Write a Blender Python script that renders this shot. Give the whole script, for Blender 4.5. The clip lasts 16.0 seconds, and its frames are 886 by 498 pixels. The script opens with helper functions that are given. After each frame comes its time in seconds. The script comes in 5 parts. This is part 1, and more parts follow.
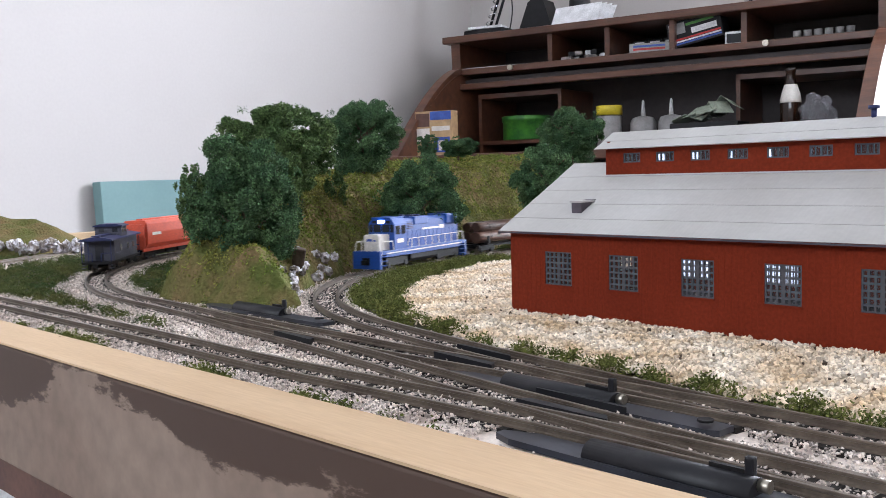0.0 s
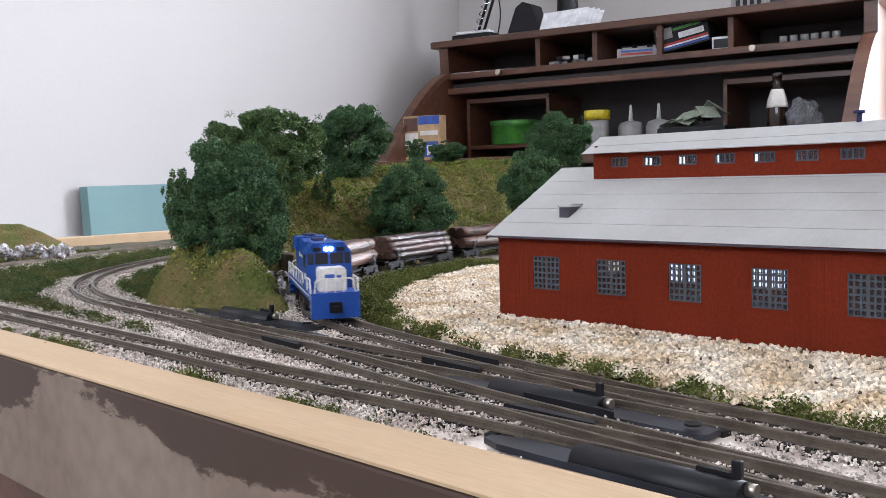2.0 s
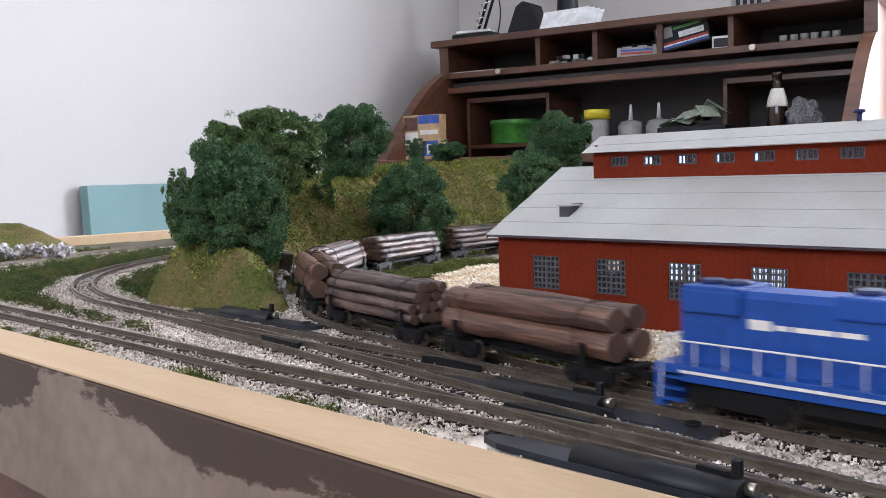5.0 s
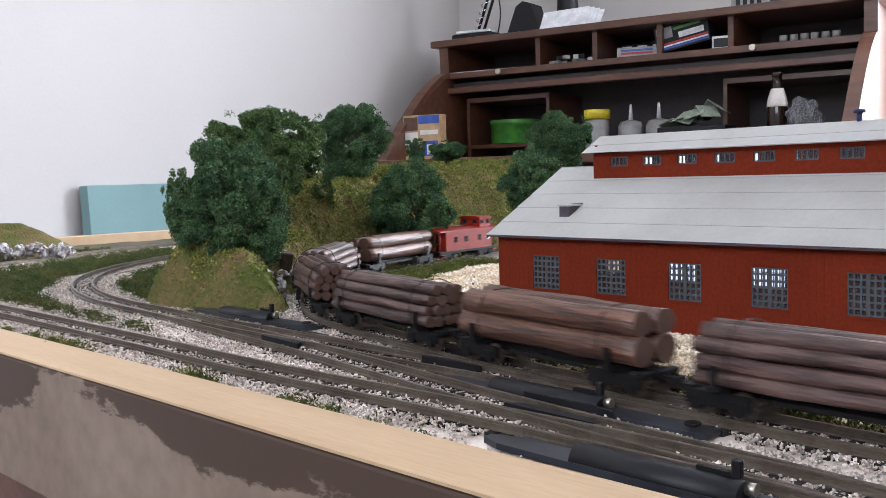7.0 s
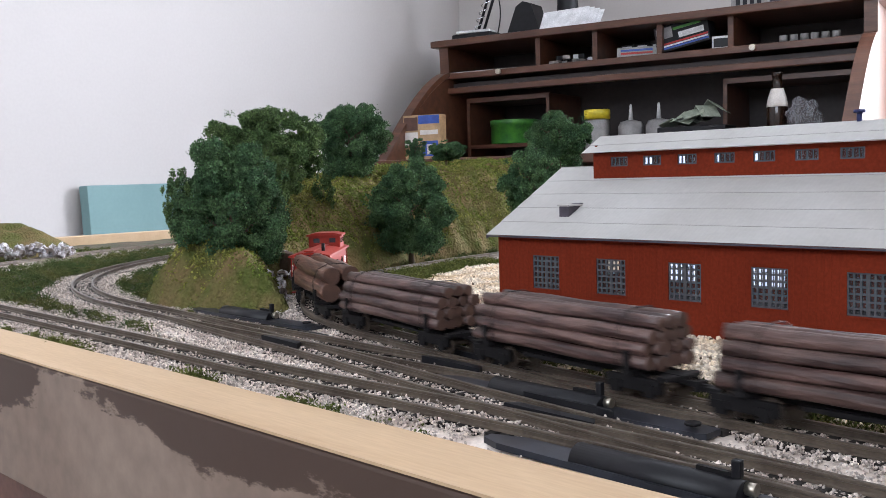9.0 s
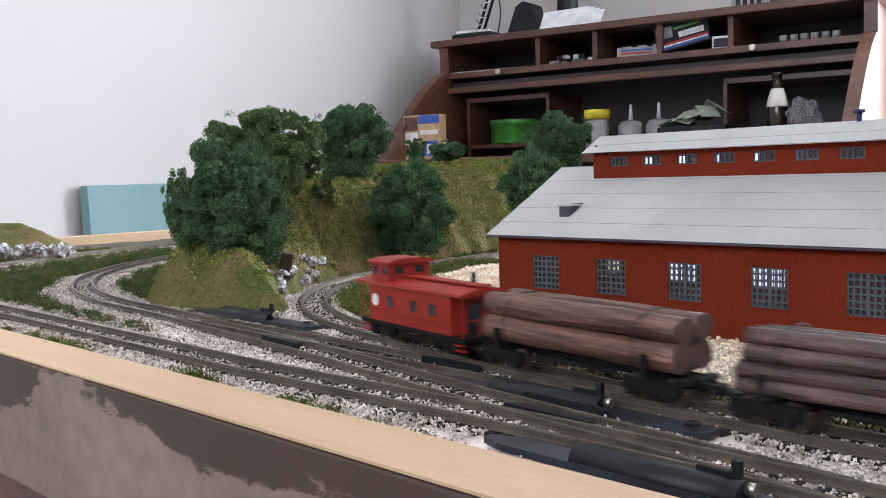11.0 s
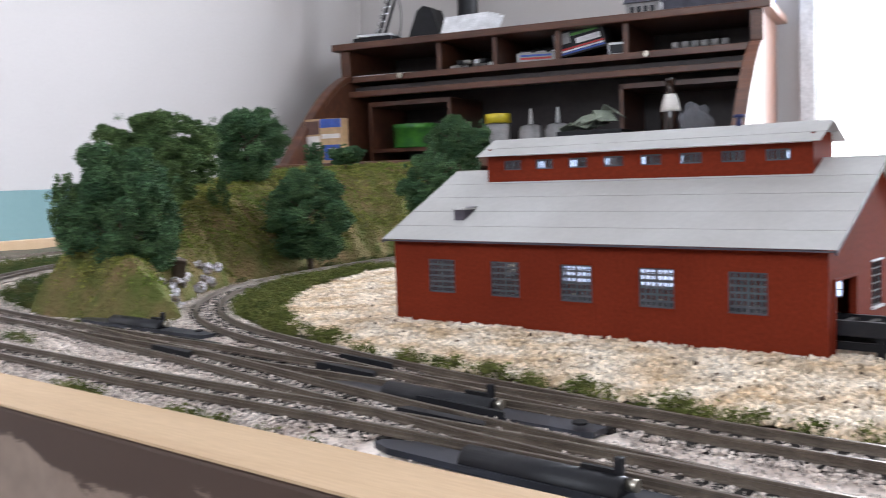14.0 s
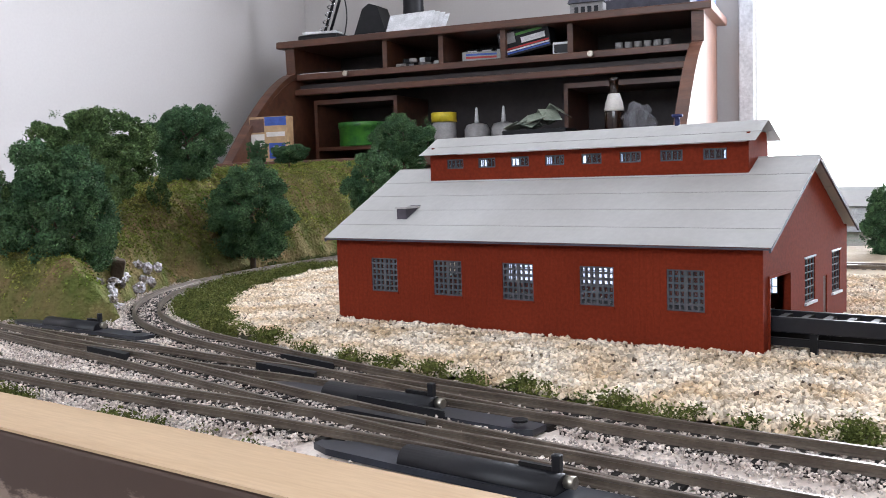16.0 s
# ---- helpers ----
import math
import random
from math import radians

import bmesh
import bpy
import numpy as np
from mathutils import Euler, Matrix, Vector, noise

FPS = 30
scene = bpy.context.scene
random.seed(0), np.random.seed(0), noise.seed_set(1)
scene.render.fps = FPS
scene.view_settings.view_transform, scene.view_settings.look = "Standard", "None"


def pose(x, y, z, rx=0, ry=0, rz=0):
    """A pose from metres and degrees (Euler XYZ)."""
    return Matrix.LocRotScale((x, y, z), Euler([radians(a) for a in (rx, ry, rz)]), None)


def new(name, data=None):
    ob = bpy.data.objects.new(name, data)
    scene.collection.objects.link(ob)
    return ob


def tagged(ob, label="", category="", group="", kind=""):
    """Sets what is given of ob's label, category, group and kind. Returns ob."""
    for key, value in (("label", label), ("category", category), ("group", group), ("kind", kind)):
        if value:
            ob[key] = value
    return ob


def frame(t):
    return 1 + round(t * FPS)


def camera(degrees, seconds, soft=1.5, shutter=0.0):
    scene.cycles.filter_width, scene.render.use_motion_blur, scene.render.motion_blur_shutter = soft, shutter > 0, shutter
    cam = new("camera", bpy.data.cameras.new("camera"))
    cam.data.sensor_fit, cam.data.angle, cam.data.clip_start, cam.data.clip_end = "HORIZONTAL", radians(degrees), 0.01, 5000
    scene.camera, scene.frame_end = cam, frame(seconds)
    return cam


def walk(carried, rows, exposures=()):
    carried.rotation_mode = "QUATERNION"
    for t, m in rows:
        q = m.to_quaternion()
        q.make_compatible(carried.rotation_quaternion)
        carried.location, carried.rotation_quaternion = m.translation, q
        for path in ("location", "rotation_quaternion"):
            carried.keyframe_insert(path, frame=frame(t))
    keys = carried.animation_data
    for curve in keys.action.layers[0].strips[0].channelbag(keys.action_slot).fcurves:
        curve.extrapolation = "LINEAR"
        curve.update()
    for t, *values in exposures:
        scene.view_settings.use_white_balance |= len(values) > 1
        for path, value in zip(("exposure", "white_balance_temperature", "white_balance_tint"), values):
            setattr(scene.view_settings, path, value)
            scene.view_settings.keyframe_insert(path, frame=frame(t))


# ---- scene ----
cam = camera(50.4, 16.0, 0.65, 0.75)
TZ = 0.66      # height of the rail tops over the floor
PATH = [
    (0.0, -4.9, -1.4, 9.75, -4.645, -1.62), (0.5, -4.8, -1.3, 9.344, -4.56, -1.645),
    (1.0, -4.7, -1.3, 9.143, -4.485, -1.635), (1.5, -4.7, -1.2, 9.07, -4.43, -1.637),
    (2.0, -4.7, -1.2, 9.043, -4.39, -1.637), (2.5, -4.7, -1.2, 9.041, -4.375, -1.637),
    (3.0, -4.7, -1.2, 9.04, -4.345, -1.632), (3.5, -4.7, -1.2, 9.043, -4.433, -1.632),
    (4.0, -4.7, -1.2, 9.043, -4.435, -1.632), (6.5, -4.7, -1.2, 9.045, -4.433, -1.635),
    (9.0, -4.7, -1.2, 9.042, -4.433, -1.632), (11.5, -4.7, -1.2, 9.042, -4.433, -1.632),
    (12.5, -4.7, -1.2, 9.038, -4.433, -1.637), (13.0, -4.6, -1.2, 9.037, -4.421, -1.66),
    (13.5, -4.1, -1.2, 7.919, -4.467, -1.78), (14.0, -1.5, -0.5, 3.231, -4.377, -1.88),
    (14.5, -0.4, -0.2, 0.971, -4.425, -1.87), (15.0, -0.2, -0.1, 0.611, -4.463, -1.85),
    (15.5, -0.2, 0.0, 0.5, -4.585, -1.80), (16.0, 0.0, 0.0, 0.0, -4.57, -1.82),
]
EYE = TZ + 0.0505


def eye_pose(x, y, yaw, pitch, roll):
    return Matrix.Translation((x / 1000, y / 1000, EYE)) @ pose(0, 0, 0, 0, 0, yaw) @ pose(0, 0, 0, 90 + pitch) @ pose(0, 0, 0, 0, 0, roll)


walk(cam, [(t, eye_pose(x, y, yaw, pitch, roll)) for t, x, y, yaw, pitch, roll in PATH],
     exposures=[(0.0, 0.0), (16.0, 0.0)])

# ---- light ----
ROOM = pose(-0.495, 3.192, 0, 0, 0, -23.1)      # room axes: x along the back wall, y towards it, origin at the desk's front left corner
X0, X1, Y0, Y1, HIGH = -0.17, 4.3, -4.8, 0.40, 2.5
world = bpy.data.worlds.new("sky")
scene.world = world
world.use_nodes = True
wn = world.node_tree
sky = wn.nodes.new("ShaderNodeTexSky")
sky.sky_type, sky.sun_disc, sky.sun_elevation, sky.sun_rotation = 'NISHITA', False, radians(40), radians(60)
wn.links.new(sky.outputs[0], wn.nodes["Background"].inputs[0])
wn.nodes["Background"].inputs[1].default_value = 0.12


def window_light(name, where, w, h, watts, colour):
    lamp = bpy.data.lights.new(name, 'AREA')
    lamp.shape, lamp.size, lamp.size_y, lamp.energy, lamp.color = 'RECTANGLE', w, h, watts, colour
    ob = new(name, lamp)
    ob.matrix_world = ROOM @ where
    return ob


window_light("window_daylight", pose(2.6, Y1 - 0.02, 1.35, -90, 0, 0), 2.1, 1.6, 262, (0.83, 0.88, 1.0))
window_light("window_daylight", pose(1.5, Y0 + 0.03, 1.93, 88, 0, 0), 2.4, 0.9, 54, (0.85, 0.905, 1.0))

# ---- materials ----
def mat(name, base, rough=0.6, metal=0.0, alt=None, scale=60.0, fine=None, bump=0.0, size=0.0004, spec=0.5, rnd=0.0, island=0.0,
        stretch=None, glow=None, mix=(0.35, 0.65), grain=0.18):
    """A noise-varied surface: base and alt colours at a coarse scale, grain at a fine one, with relief."""
    m = bpy.data.materials.new(name)
    m.use_nodes = True
    t = m.node_tree
    b = t.nodes["Principled BSDF"]
    b.inputs["Roughness"].default_value, b.inputs["Metallic"].default_value = rough, metal
    b.inputs["Specular IOR Level"].default_value = spec
    co = t.nodes.new("ShaderNodeTexCoord").outputs["Object"]
    if stretch:
        mp = t.nodes.new("ShaderNodeMapping")
        mp.inputs["Scale"].default_value = stretch
        t.links.new(co, mp.inputs[0])
        co = mp.outputs[0]
    alt = alt or tuple(c * 0.72 for c in base)
    n1 = t.nodes.new("ShaderNodeTexNoise")
    n1.inputs["Scale"].default_value, n1.inputs["Detail"].default_value = scale, 4
    t.links.new(co, n1.inputs[0])
    ramp = t.nodes.new("ShaderNodeMapRange")
    ramp.inputs[1].default_value, ramp.inputs[2].default_value = mix
    t.links.new(n1.outputs[0], ramp.inputs[0])
    mx = t.nodes.new("ShaderNodeMix")
    mx.data_type = 'RGBA'
    mx.inputs[6].default_value, mx.inputs[7].default_value = (*base, 1), (*alt, 1)
    t.links.new(ramp.outputs[0], mx.inputs[0])
    col = mx.outputs[2]
    n2 = t.nodes.new("ShaderNodeTexNoise")
    n2.inputs["Scale"].default_value, n2.inputs["Detail"].default_value = fine or scale * 9, 3
    t.links.new(co, n2.inputs[0])
    hs = t.nodes.new("ShaderNodeHueSaturation")
    r2 = t.nodes.new("ShaderNodeMapRange")
    r2.inputs[1].default_value, r2.inputs[2].default_value, r2.inputs[3].default_value, r2.inputs[4].default_value = 0.25, 0.75, 1 - grain, 1 + grain
    t.links.new(n2.outputs[0], r2.inputs[0])
    val = r2.outputs[0]
    for amount, node, out in ((rnd, "ShaderNodeObjectInfo", "Random"), (island, "ShaderNodeNewGeometry", "Random Per Island")):
        if amount:
            src = t.nodes.new(node).outputs[out]
            r3 = t.nodes.new("ShaderNodeMapRange")
            r3.inputs[3].default_value, r3.inputs[4].default_value = 1 - amount, 1 + amount
            t.links.new(src, r3.inputs[0])
            mul = t.nodes.new("ShaderNodeMath")
            mul.operation = 'MULTIPLY'
            t.links.new(val, mul.inputs[0])
            t.links.new(r3.outputs[0], mul.inputs[1])
            val = mul.outputs[0]
    t.links.new(val, hs.inputs["Value"])
    t.links.new(col, hs.inputs["Color"])
    t.links.new(hs.outputs[0], b.inputs["Base Color"])
    if bump:
        bp = t.nodes.new("ShaderNodeBump")
        bp.inputs["Strength"].default_value, bp.inputs["Distance"].default_value = bump, size
        t.links.new(n2.outputs[0], bp.inputs["Height"])
        t.links.new(bp.outputs[0], b.inputs["Normal"])
    if glow:
        b.inputs["Emission Color"].default_value, b.inputs["Emission Strength"].default_value = (*glow[:3], 1), glow[3]
    return m


M = dict(
    wall=mat("wall_paint", (0.485, 0.458, 0.445), 0.85, alt=(0.465, 0.438, 0.425), scale=1.5, fine=140, bump=0.06, size=0.001, grain=0.02),
    ceiling=mat("ceiling_paint", (0.78, 0.78, 0.77), 0.9, scale=2, fine=60, grain=0.03),
    carpet=mat("floor_carpet", (0.17, 0.17, 0.18), 0.95, scale=3, fine=250, bump=0.5, size=0.004),
    white=mat("white_gloss_paint", (0.82, 0.83, 0.84), 0.4, scale=8, fine=120),
    pine=mat("planed_pine", (0.52, 0.365, 0.225), 0.6, alt=(0.47, 0.32, 0.19), scale=9, fine=160, bump=0.08, stretch=(1, 9, 9), grain=0.07),
    earth=mat("scenery_earth", (0.10, 0.075, 0.05), 0.95, alt=(0.055, 0.06, 0.03), scale=40, fine=700, bump=0.9, size=0.001),
    lot=mat("sandy_lot", (0.50, 0.40, 0.29), 0.95, alt=(0.32, 0.25, 0.17), scale=30, fine=600, bump=0.9, size=0.001),
    hill=mat("hill_turf", (0.17, 0.12, 0.058), 0.95, alt=(0.085, 0.10, 0.027), scale=60, fine=600, bump=1.0, size=0.002, spec=0.1),
    turf=mat("turf_flock", (0.12, 0.165, 0.032), 0.95, alt=(0.21, 0.205, 0.055), scale=34, fine=300, island=0.55, spec=0.1),
    hedge=mat("dark_turf_clumps", (0.07, 0.088, 0.022), 0.95, alt=(0.135, 0.14, 0.042), scale=90, fine=500, island=0.5, spec=0.1),
    grass=mat("green_turf_clumps", (0.05, 0.085, 0.03), 0.95, alt=(0.12, 0.12, 0.042), scale=50, fine=500, island=0.5, spec=0.1),
    leaf=mat("foam_foliage", (0.038, 0.088, 0.040), 0.85, alt=(0.078, 0.14, 0.058), scale=90, fine=500, island=0.6, spec=0.25),
    leaf_dark=mat("dark_foam_foliage", (0.052, 0.098, 0.032), 0.85, alt=(0.098, 0.15, 0.052), scale=90, fine=500, island=0.6, spec=0.25),
    bark=mat("tree_bark", (0.09, 0.06, 0.04), 0.9, scale=120, fine=900, bump=0.7, size=0.0006),
    ballast=mat("grey_ballast", (0.62, 0.55, 0.50), 0.85, alt=(0.42, 0.35, 0.31), scale=90, fine=900, island=0.6),
    gravel=mat("tan_gravel", (0.72, 0.63, 0.52), 0.85, alt=(0.52, 0.38, 0.24), scale=60, fine=800, island=0.42),
    rock=mat("plaster_rock", (0.78, 0.75, 0.80), 0.2, alt=(0.24, 0.20, 0.18), scale=240, fine=900, bump=1.0, size=0.002, mix=(0.42, 0.56), grain=0.3),
    rail=mat("weathered_rail", (0.18, 0.145, 0.115), 0.32, 0.5, alt=(0.11, 0.085, 0.068), scale=90, fine=900, bump=0.2, size=0.0001),
    tie=mat("black_plastic_tie", (0.016, 0.013, 0.012), 0.65, spec=0.25, scale=150, fine=1500, bump=0.3, size=0.0001, rnd=0.4),
    black=mat("black_plastic", (0.010, 0.010, 0.013), 0.45, scale=60, fine=1200, bump=0.12, size=0.0001, spec=0.3),
    plate=mat("dusty_black_plate", (0.035, 0.038, 0.05), 0.38, alt=(0.018, 0.019, 0.025), scale=70, fine=900, bump=0.1, size=0.0001),
    brass=mat("steel_screw", (0.55, 0.5, 0.42), 0.3, 0.9, scale=200),
    brick=mat("oxide_red_wall", (0.155, 0.022, 0.009), 0.8, alt=(0.13, 0.018, 0.0075), scale=30, fine=900, bump=0.15, size=0.0002, spec=0.08),
    roof=mat("grey_corrugated_roof", (0.44, 0.43, 0.42), 0.55, alt=(0.38, 0.365, 0.35), scale=25, fine=500, grain=0.04, spec=0.3),
    trim=mat("dark_roof_edge", (0.06, 0.05, 0.065), 0.6, scale=60),
    sash=mat("grey_window_sash", (0.062, 0.06, 0.068), 0.6, scale=90),
    pane=None,
    sill=mat("white_sill", (0.7, 0.7, 0.72), 0.5, scale=90),
    blue=mat("locomotive_blue", (0.011, 0.062, 0.29), 0.4, spec=0.35, alt=(0.009, 0.053, 0.25), scale=50, fine=900),
    cream=mat("off_white_paint", (0.72, 0.68, 0.64), 0.45, alt=(0.62, 0.58, 0.54), scale=60),
    dark=mat("underframe_black", (0.008, 0.007, 0.008), 0.6, spec=0.2, scale=120, fine=1200, bump=0.3, size=0.0002),
    red=mat("caboose_red", (0.27, 0.021, 0.012), 0.5, spec=0.25, alt=(0.23, 0.018, 0.010), scale=60, fine=900),
    orange=mat("hopper_red", (0.60, 0.075, 0.03), 0.5, alt=(0.50, 0.06, 0.025), scale=60, fine=900),
    navy=mat("navy_paint", (0.022, 0.028, 0.09), 0.5, spec=0.25, alt=(0.02, 0.025, 0.075), scale=60, fine=900),
    slate=mat("slate_grey_paint", (0.065, 0.065, 0.085), 0.6, spec=0.2, scale=60, fine=900),
    glass=mat("dark_window_glass", (0.02, 0.022, 0.03), 0.12, scale=90),
    log=mat("brown_log_bark", (0.15, 0.072, 0.048), 0.45, alt=(0.042, 0.02, 0.015), scale=420, fine=900, bump=1.0, size=0.0006, stretch=(0.10, 1, 1), rnd=0.2, grain=0.35),
    log_dark=mat("dark_log_bark", (0.135, 0.078, 0.066), 0.42, alt=(0.03, 0.015, 0.015), scale=300, fine=900, bump=1.0, size=0.0006, stretch=(0.18, 1, 1), rnd=0.3, grain=0.35),
    log_end=mat("sawn_log_end", (0.075, 0.034, 0.022), 0.8, scale=300),
    lamp=mat("headlight_glow", (0.9, 0.95, 1.0), 0.3, glow=(0.62, 0.72, 1.0, 22.0)),
    desk=mat("dark_walnut_desk", (0.115, 0.046, 0.025), 0.36, alt=(0.068, 0.027, 0.016), scale=7, fine=70, bump=0.1, size=0.0008, stretch=(1, 6, 6)),
    # darker than the walnut: shade inside the desk is put into this colour
    desk_in=mat("shaded_desk_interior", (0.045, 0.034, 0.034), 0.6, alt=(0.032, 0.024, 0.024), scale=9, fine=80),
    paper=mat("white_paper", (0.8, 0.8, 0.82), 0.7, scale=30),
    foam=mat("pale_green_foam", (0.16, 0.265, 0.27), 0.75, alt=(0.145, 0.245, 0.25), scale=9, fine=120, grain=0.03),
    steel=mat("chrome_spring", (0.6, 0.6, 0.62), 0.25, 0.95, scale=90),
    tan=mat("kraft_card", (0.52, 0.34, 0.18), 0.6, scale=40),
    label_blue=mat("label_blue", (0.04, 0.10, 0.42), 0.5, scale=60),
    label_red=mat("label_red", (0.5, 0.03, 0.03), 0.5, scale=60),
    brown_card=mat("brown_card", (0.12, 0.055, 0.04), 0.6, scale=60),
    green=mat("green_tin", (0.07, 0.26, 0.035), 0.35, alt=(0.03, 0.14, 0.03), scale=45, fine=200),
    yellow=mat("yellow_lid", (0.72, 0.58, 0.04), 0.4, scale=40),
    jar=mat("frosted_plastic", (0.30, 0.29, 0.29), 0.35, scale=40),
    amber=mat("amber_bottle_glass", (0.022, 0.010, 0.006), 0.08, scale=40),
    bill=mat("green_grey_paper", (0.30, 0.34, 0.27), 0.7, scale=60),
    cloud=mat("bright_daylight", (1, 1, 1), 1.0, glow=(0.90, 0.95, 1.0, 4.0)),
    scrap=mat("mixed_scrap", (0.30, 0.27, 0.25), 0.5, alt=(0.08, 0.07, 0.07), scale=60, rnd=0.5),
    clear=mat("clear_plastic_bag", (0.55, 0.55, 0.55), 0.12, alt=(0.25, 0.24, 0.23), scale=50, bump=0.8, size=0.003),
)


def painted_board(name):
    """Bare tan wood with a brown coat that has peeled in large patches."""
    m = mat(name, (0.24, 0.175, 0.135), 0.6, alt=(0.20, 0.14, 0.105), scale=18, fine=160, bump=0.2, size=0.0003, stretch=(1, 1, 1))
    t = m.node_tree
    b = t.nodes["Principled BSDF"]
    co = t.nodes.new("ShaderNodeTexCoord")
    mp = t.nodes.new("ShaderNodeMapping")
    mp.inputs["Scale"].default_value = (16, 16, 44)
    t.links.new(co.outputs["Object"], mp.inputs[0])
    n = t.nodes.new("ShaderNodeTexNoise")
    n.inputs["Scale"].default_value, n.inputs["Detail"].default_value, n.inputs["Roughness"].default_value = 1.0, 9, 0.68
    t.links.new(mp.outputs[0], n.inputs[0])
    sep = t.nodes.new("ShaderNodeSeparateXYZ")
    t.links.new(co.outputs["Object"], sep.inputs[0])
    edge = t.nodes.new("ShaderNodeMapRange")      # the coat has held best along the upper edge
    edge.inputs[1].default_value, edge.inputs[2].default_value, edge.inputs[3].default_value, edge.inputs[4].default_value = -0.026, 0.0, 0.0, 0.26
    t.links.new(sep.outputs[2], edge.inputs[0])
    add = t.nodes.new("ShaderNodeMath")
    t.links.new(n.outputs[0], add.inputs[0])
    t.links.new(edge.outputs[0], add.inputs[1])
    r = t.nodes.new("ShaderNodeMapRange")
    r.inputs[1].default_value, r.inputs[2].default_value = 0.66, 0.69
    t.links.new(add.outputs[0], r.inputs[0])
    mx = t.nodes.new("ShaderNodeMix")
    mx.data_type = 'RGBA'
    mx.inputs[7].default_value = (0.062, 0.035, 0.024, 1)
    old = b.inputs["Base Color"].links[0].from_socket
    t.links.new(r.outputs[0], mx.inputs[0])
    t.links.new(old, mx.inputs[6])
    t.links.new(mx.outputs[2], b.inputs["Base Color"])
    return m


M["fascia"] = painted_board("peeling_brown_board")


def hazy_pane(name, haze, frost=0.0):
    """Thin clear plastic glazing, a little milky."""
    m = mat(name, (0.30, 0.30, 0.33), 0.25, scale=90)
    t = m.node_tree
    b, out = t.nodes["Principled BSDF"], t.nodes["Material Output"]
    tr, mx = t.nodes.new("ShaderNodeBsdfTransparent"), t.nodes.new("ShaderNodeMixShader")
    mx.inputs[0].default_value = haze
    t.links.new(tr.outputs[0], mx.inputs[1])
    t.links.new(b.outputs[0], mx.inputs[2])
    last = mx.outputs[0]
    if frost:
        tl, m2 = t.nodes.new("ShaderNodeBsdfTranslucent"), t.nodes.new("ShaderNodeMixShader")
        tl.inputs[0].default_value, m2.inputs[0].default_value = (0.72, 0.82, 1.0, 1), frost
        t.links.new(last, m2.inputs[1])
        t.links.new(tl.outputs[0], m2.inputs[2])
        last = m2.outputs[0]
    t.links.new(last, out.inputs[0])
    return m


M["pane"] = hazy_pane("hazy_window_pane", 0.10)
M["frosted"] = hazy_pane("frosted_window_pane", 0.10, 0.5)
M["clear"] = hazy_pane("clear_bag_film", 0.40)


# ---- mesh helpers ----
def box(bm, x0, x1, y0, y1, z0, z1, bevel=0.0):
    vs = [bm.verts.new((x, y, z)) for x in (x0, x1) for y in (y0, y1) for z in (z0, z1)]
    fs = [bm.faces.new([vs[i] for i in q]) for q in ((0, 1, 3, 2), (4, 6, 7, 5), (0, 4, 5, 1), (2, 3, 7, 6), (0, 2, 6, 4), (1, 5, 7, 3))]
    if bevel:
        es = list({e for f in fs for e in f.edges})
        bmesh.ops.bevel(bm, geom=es, offset=bevel, segments=2, affect='EDGES', profile=0.6)


def rod(bm, a, b, r, seg=8, r2=None, caps=True):
    a, b = Vector(a), Vector(b)
    q = (b - a).to_track_quat('Z', 'Y')
    rings = []
    for p, rr in ((a, r), (b, r if r2 is None else r2)):
        rings.append([bm.verts.new(p + q @ Vector((rr * math.cos(6.28318 * i / seg), rr * math.sin(6.28318 * i / seg), 0))) for i in range(seg)])
    for i in range(seg):
        f = bm.faces.new((rings[0][i], rings[0][(i + 1) % seg], rings[1][(i + 1) % seg], rings[1][i]))
        f.smooth = seg > 6
    if caps:
        bm.faces.new(rings[0][::-1])
        bm.faces.new(rings[1])


def prism(bm, outline, y0, y1, axis='y'):
    """An outline in (x, z) drawn out from y0 to y1 (or in (y, z) along x)."""
    put = (lambda p, d: (p[0], d, p[1])) if axis == 'y' else ((lambda p, d: (d, p[0], p[1])) if axis == 'x' else (lambda p, d: (p[0], p[1], d)))
    a = [bm.verts.new(put(p, y0)) for p in outline]
    b = [bm.verts.new(put(p, y1)) for p in outline]
    n = len(a)
    for i in range(n):
        bm.faces.new((a[i], a[(i + 1) % n], b[(i + 1) % n], b[i]))
    bm.faces.new(a[::-1])
    bm.faces.new(b)


def lathe(bm, profile, seg=20):
    rings = [[bm.verts.new((r * math.cos(6.28318 * i / seg), r * math.sin(6.28318 * i / seg), z)) for i in range(seg)] for r, z in profile]
    for a, b in zip(rings, rings[1:]):
        for i in range(seg):
            bm.faces.new((a[i], a[(i + 1) % seg], b[(i + 1) % seg], b[i])).smooth = True
    bm.faces.new(rings[0][::-1])
    bm.faces.new(rings[-1])


def finish(bm, name, material, sharp=40):
    bmesh.ops.recalc_face_normals(bm, faces=bm.faces)
    me = bpy.data.meshes.new(name)
    bm.to_mesh(me)
    bm.free()
    me.materials.append(material)
    return me


def part(name, bm, material, parent=None, label="", place=None):
    ob = new(name, finish(bm, name, material))
    if parent:
        ob.parent = parent
    if place:
        ob.matrix_basis = place
    return tagged(ob, label) if label else ob


def pieces(name, specs, material, parent, label="", bevel=0.0):
    """One small object for each box, in millimetres."""
    for sp in specs:
        boxes(name, [tuple(c / 1000 for c in sp)], material, parent, label, bevel / 1000)


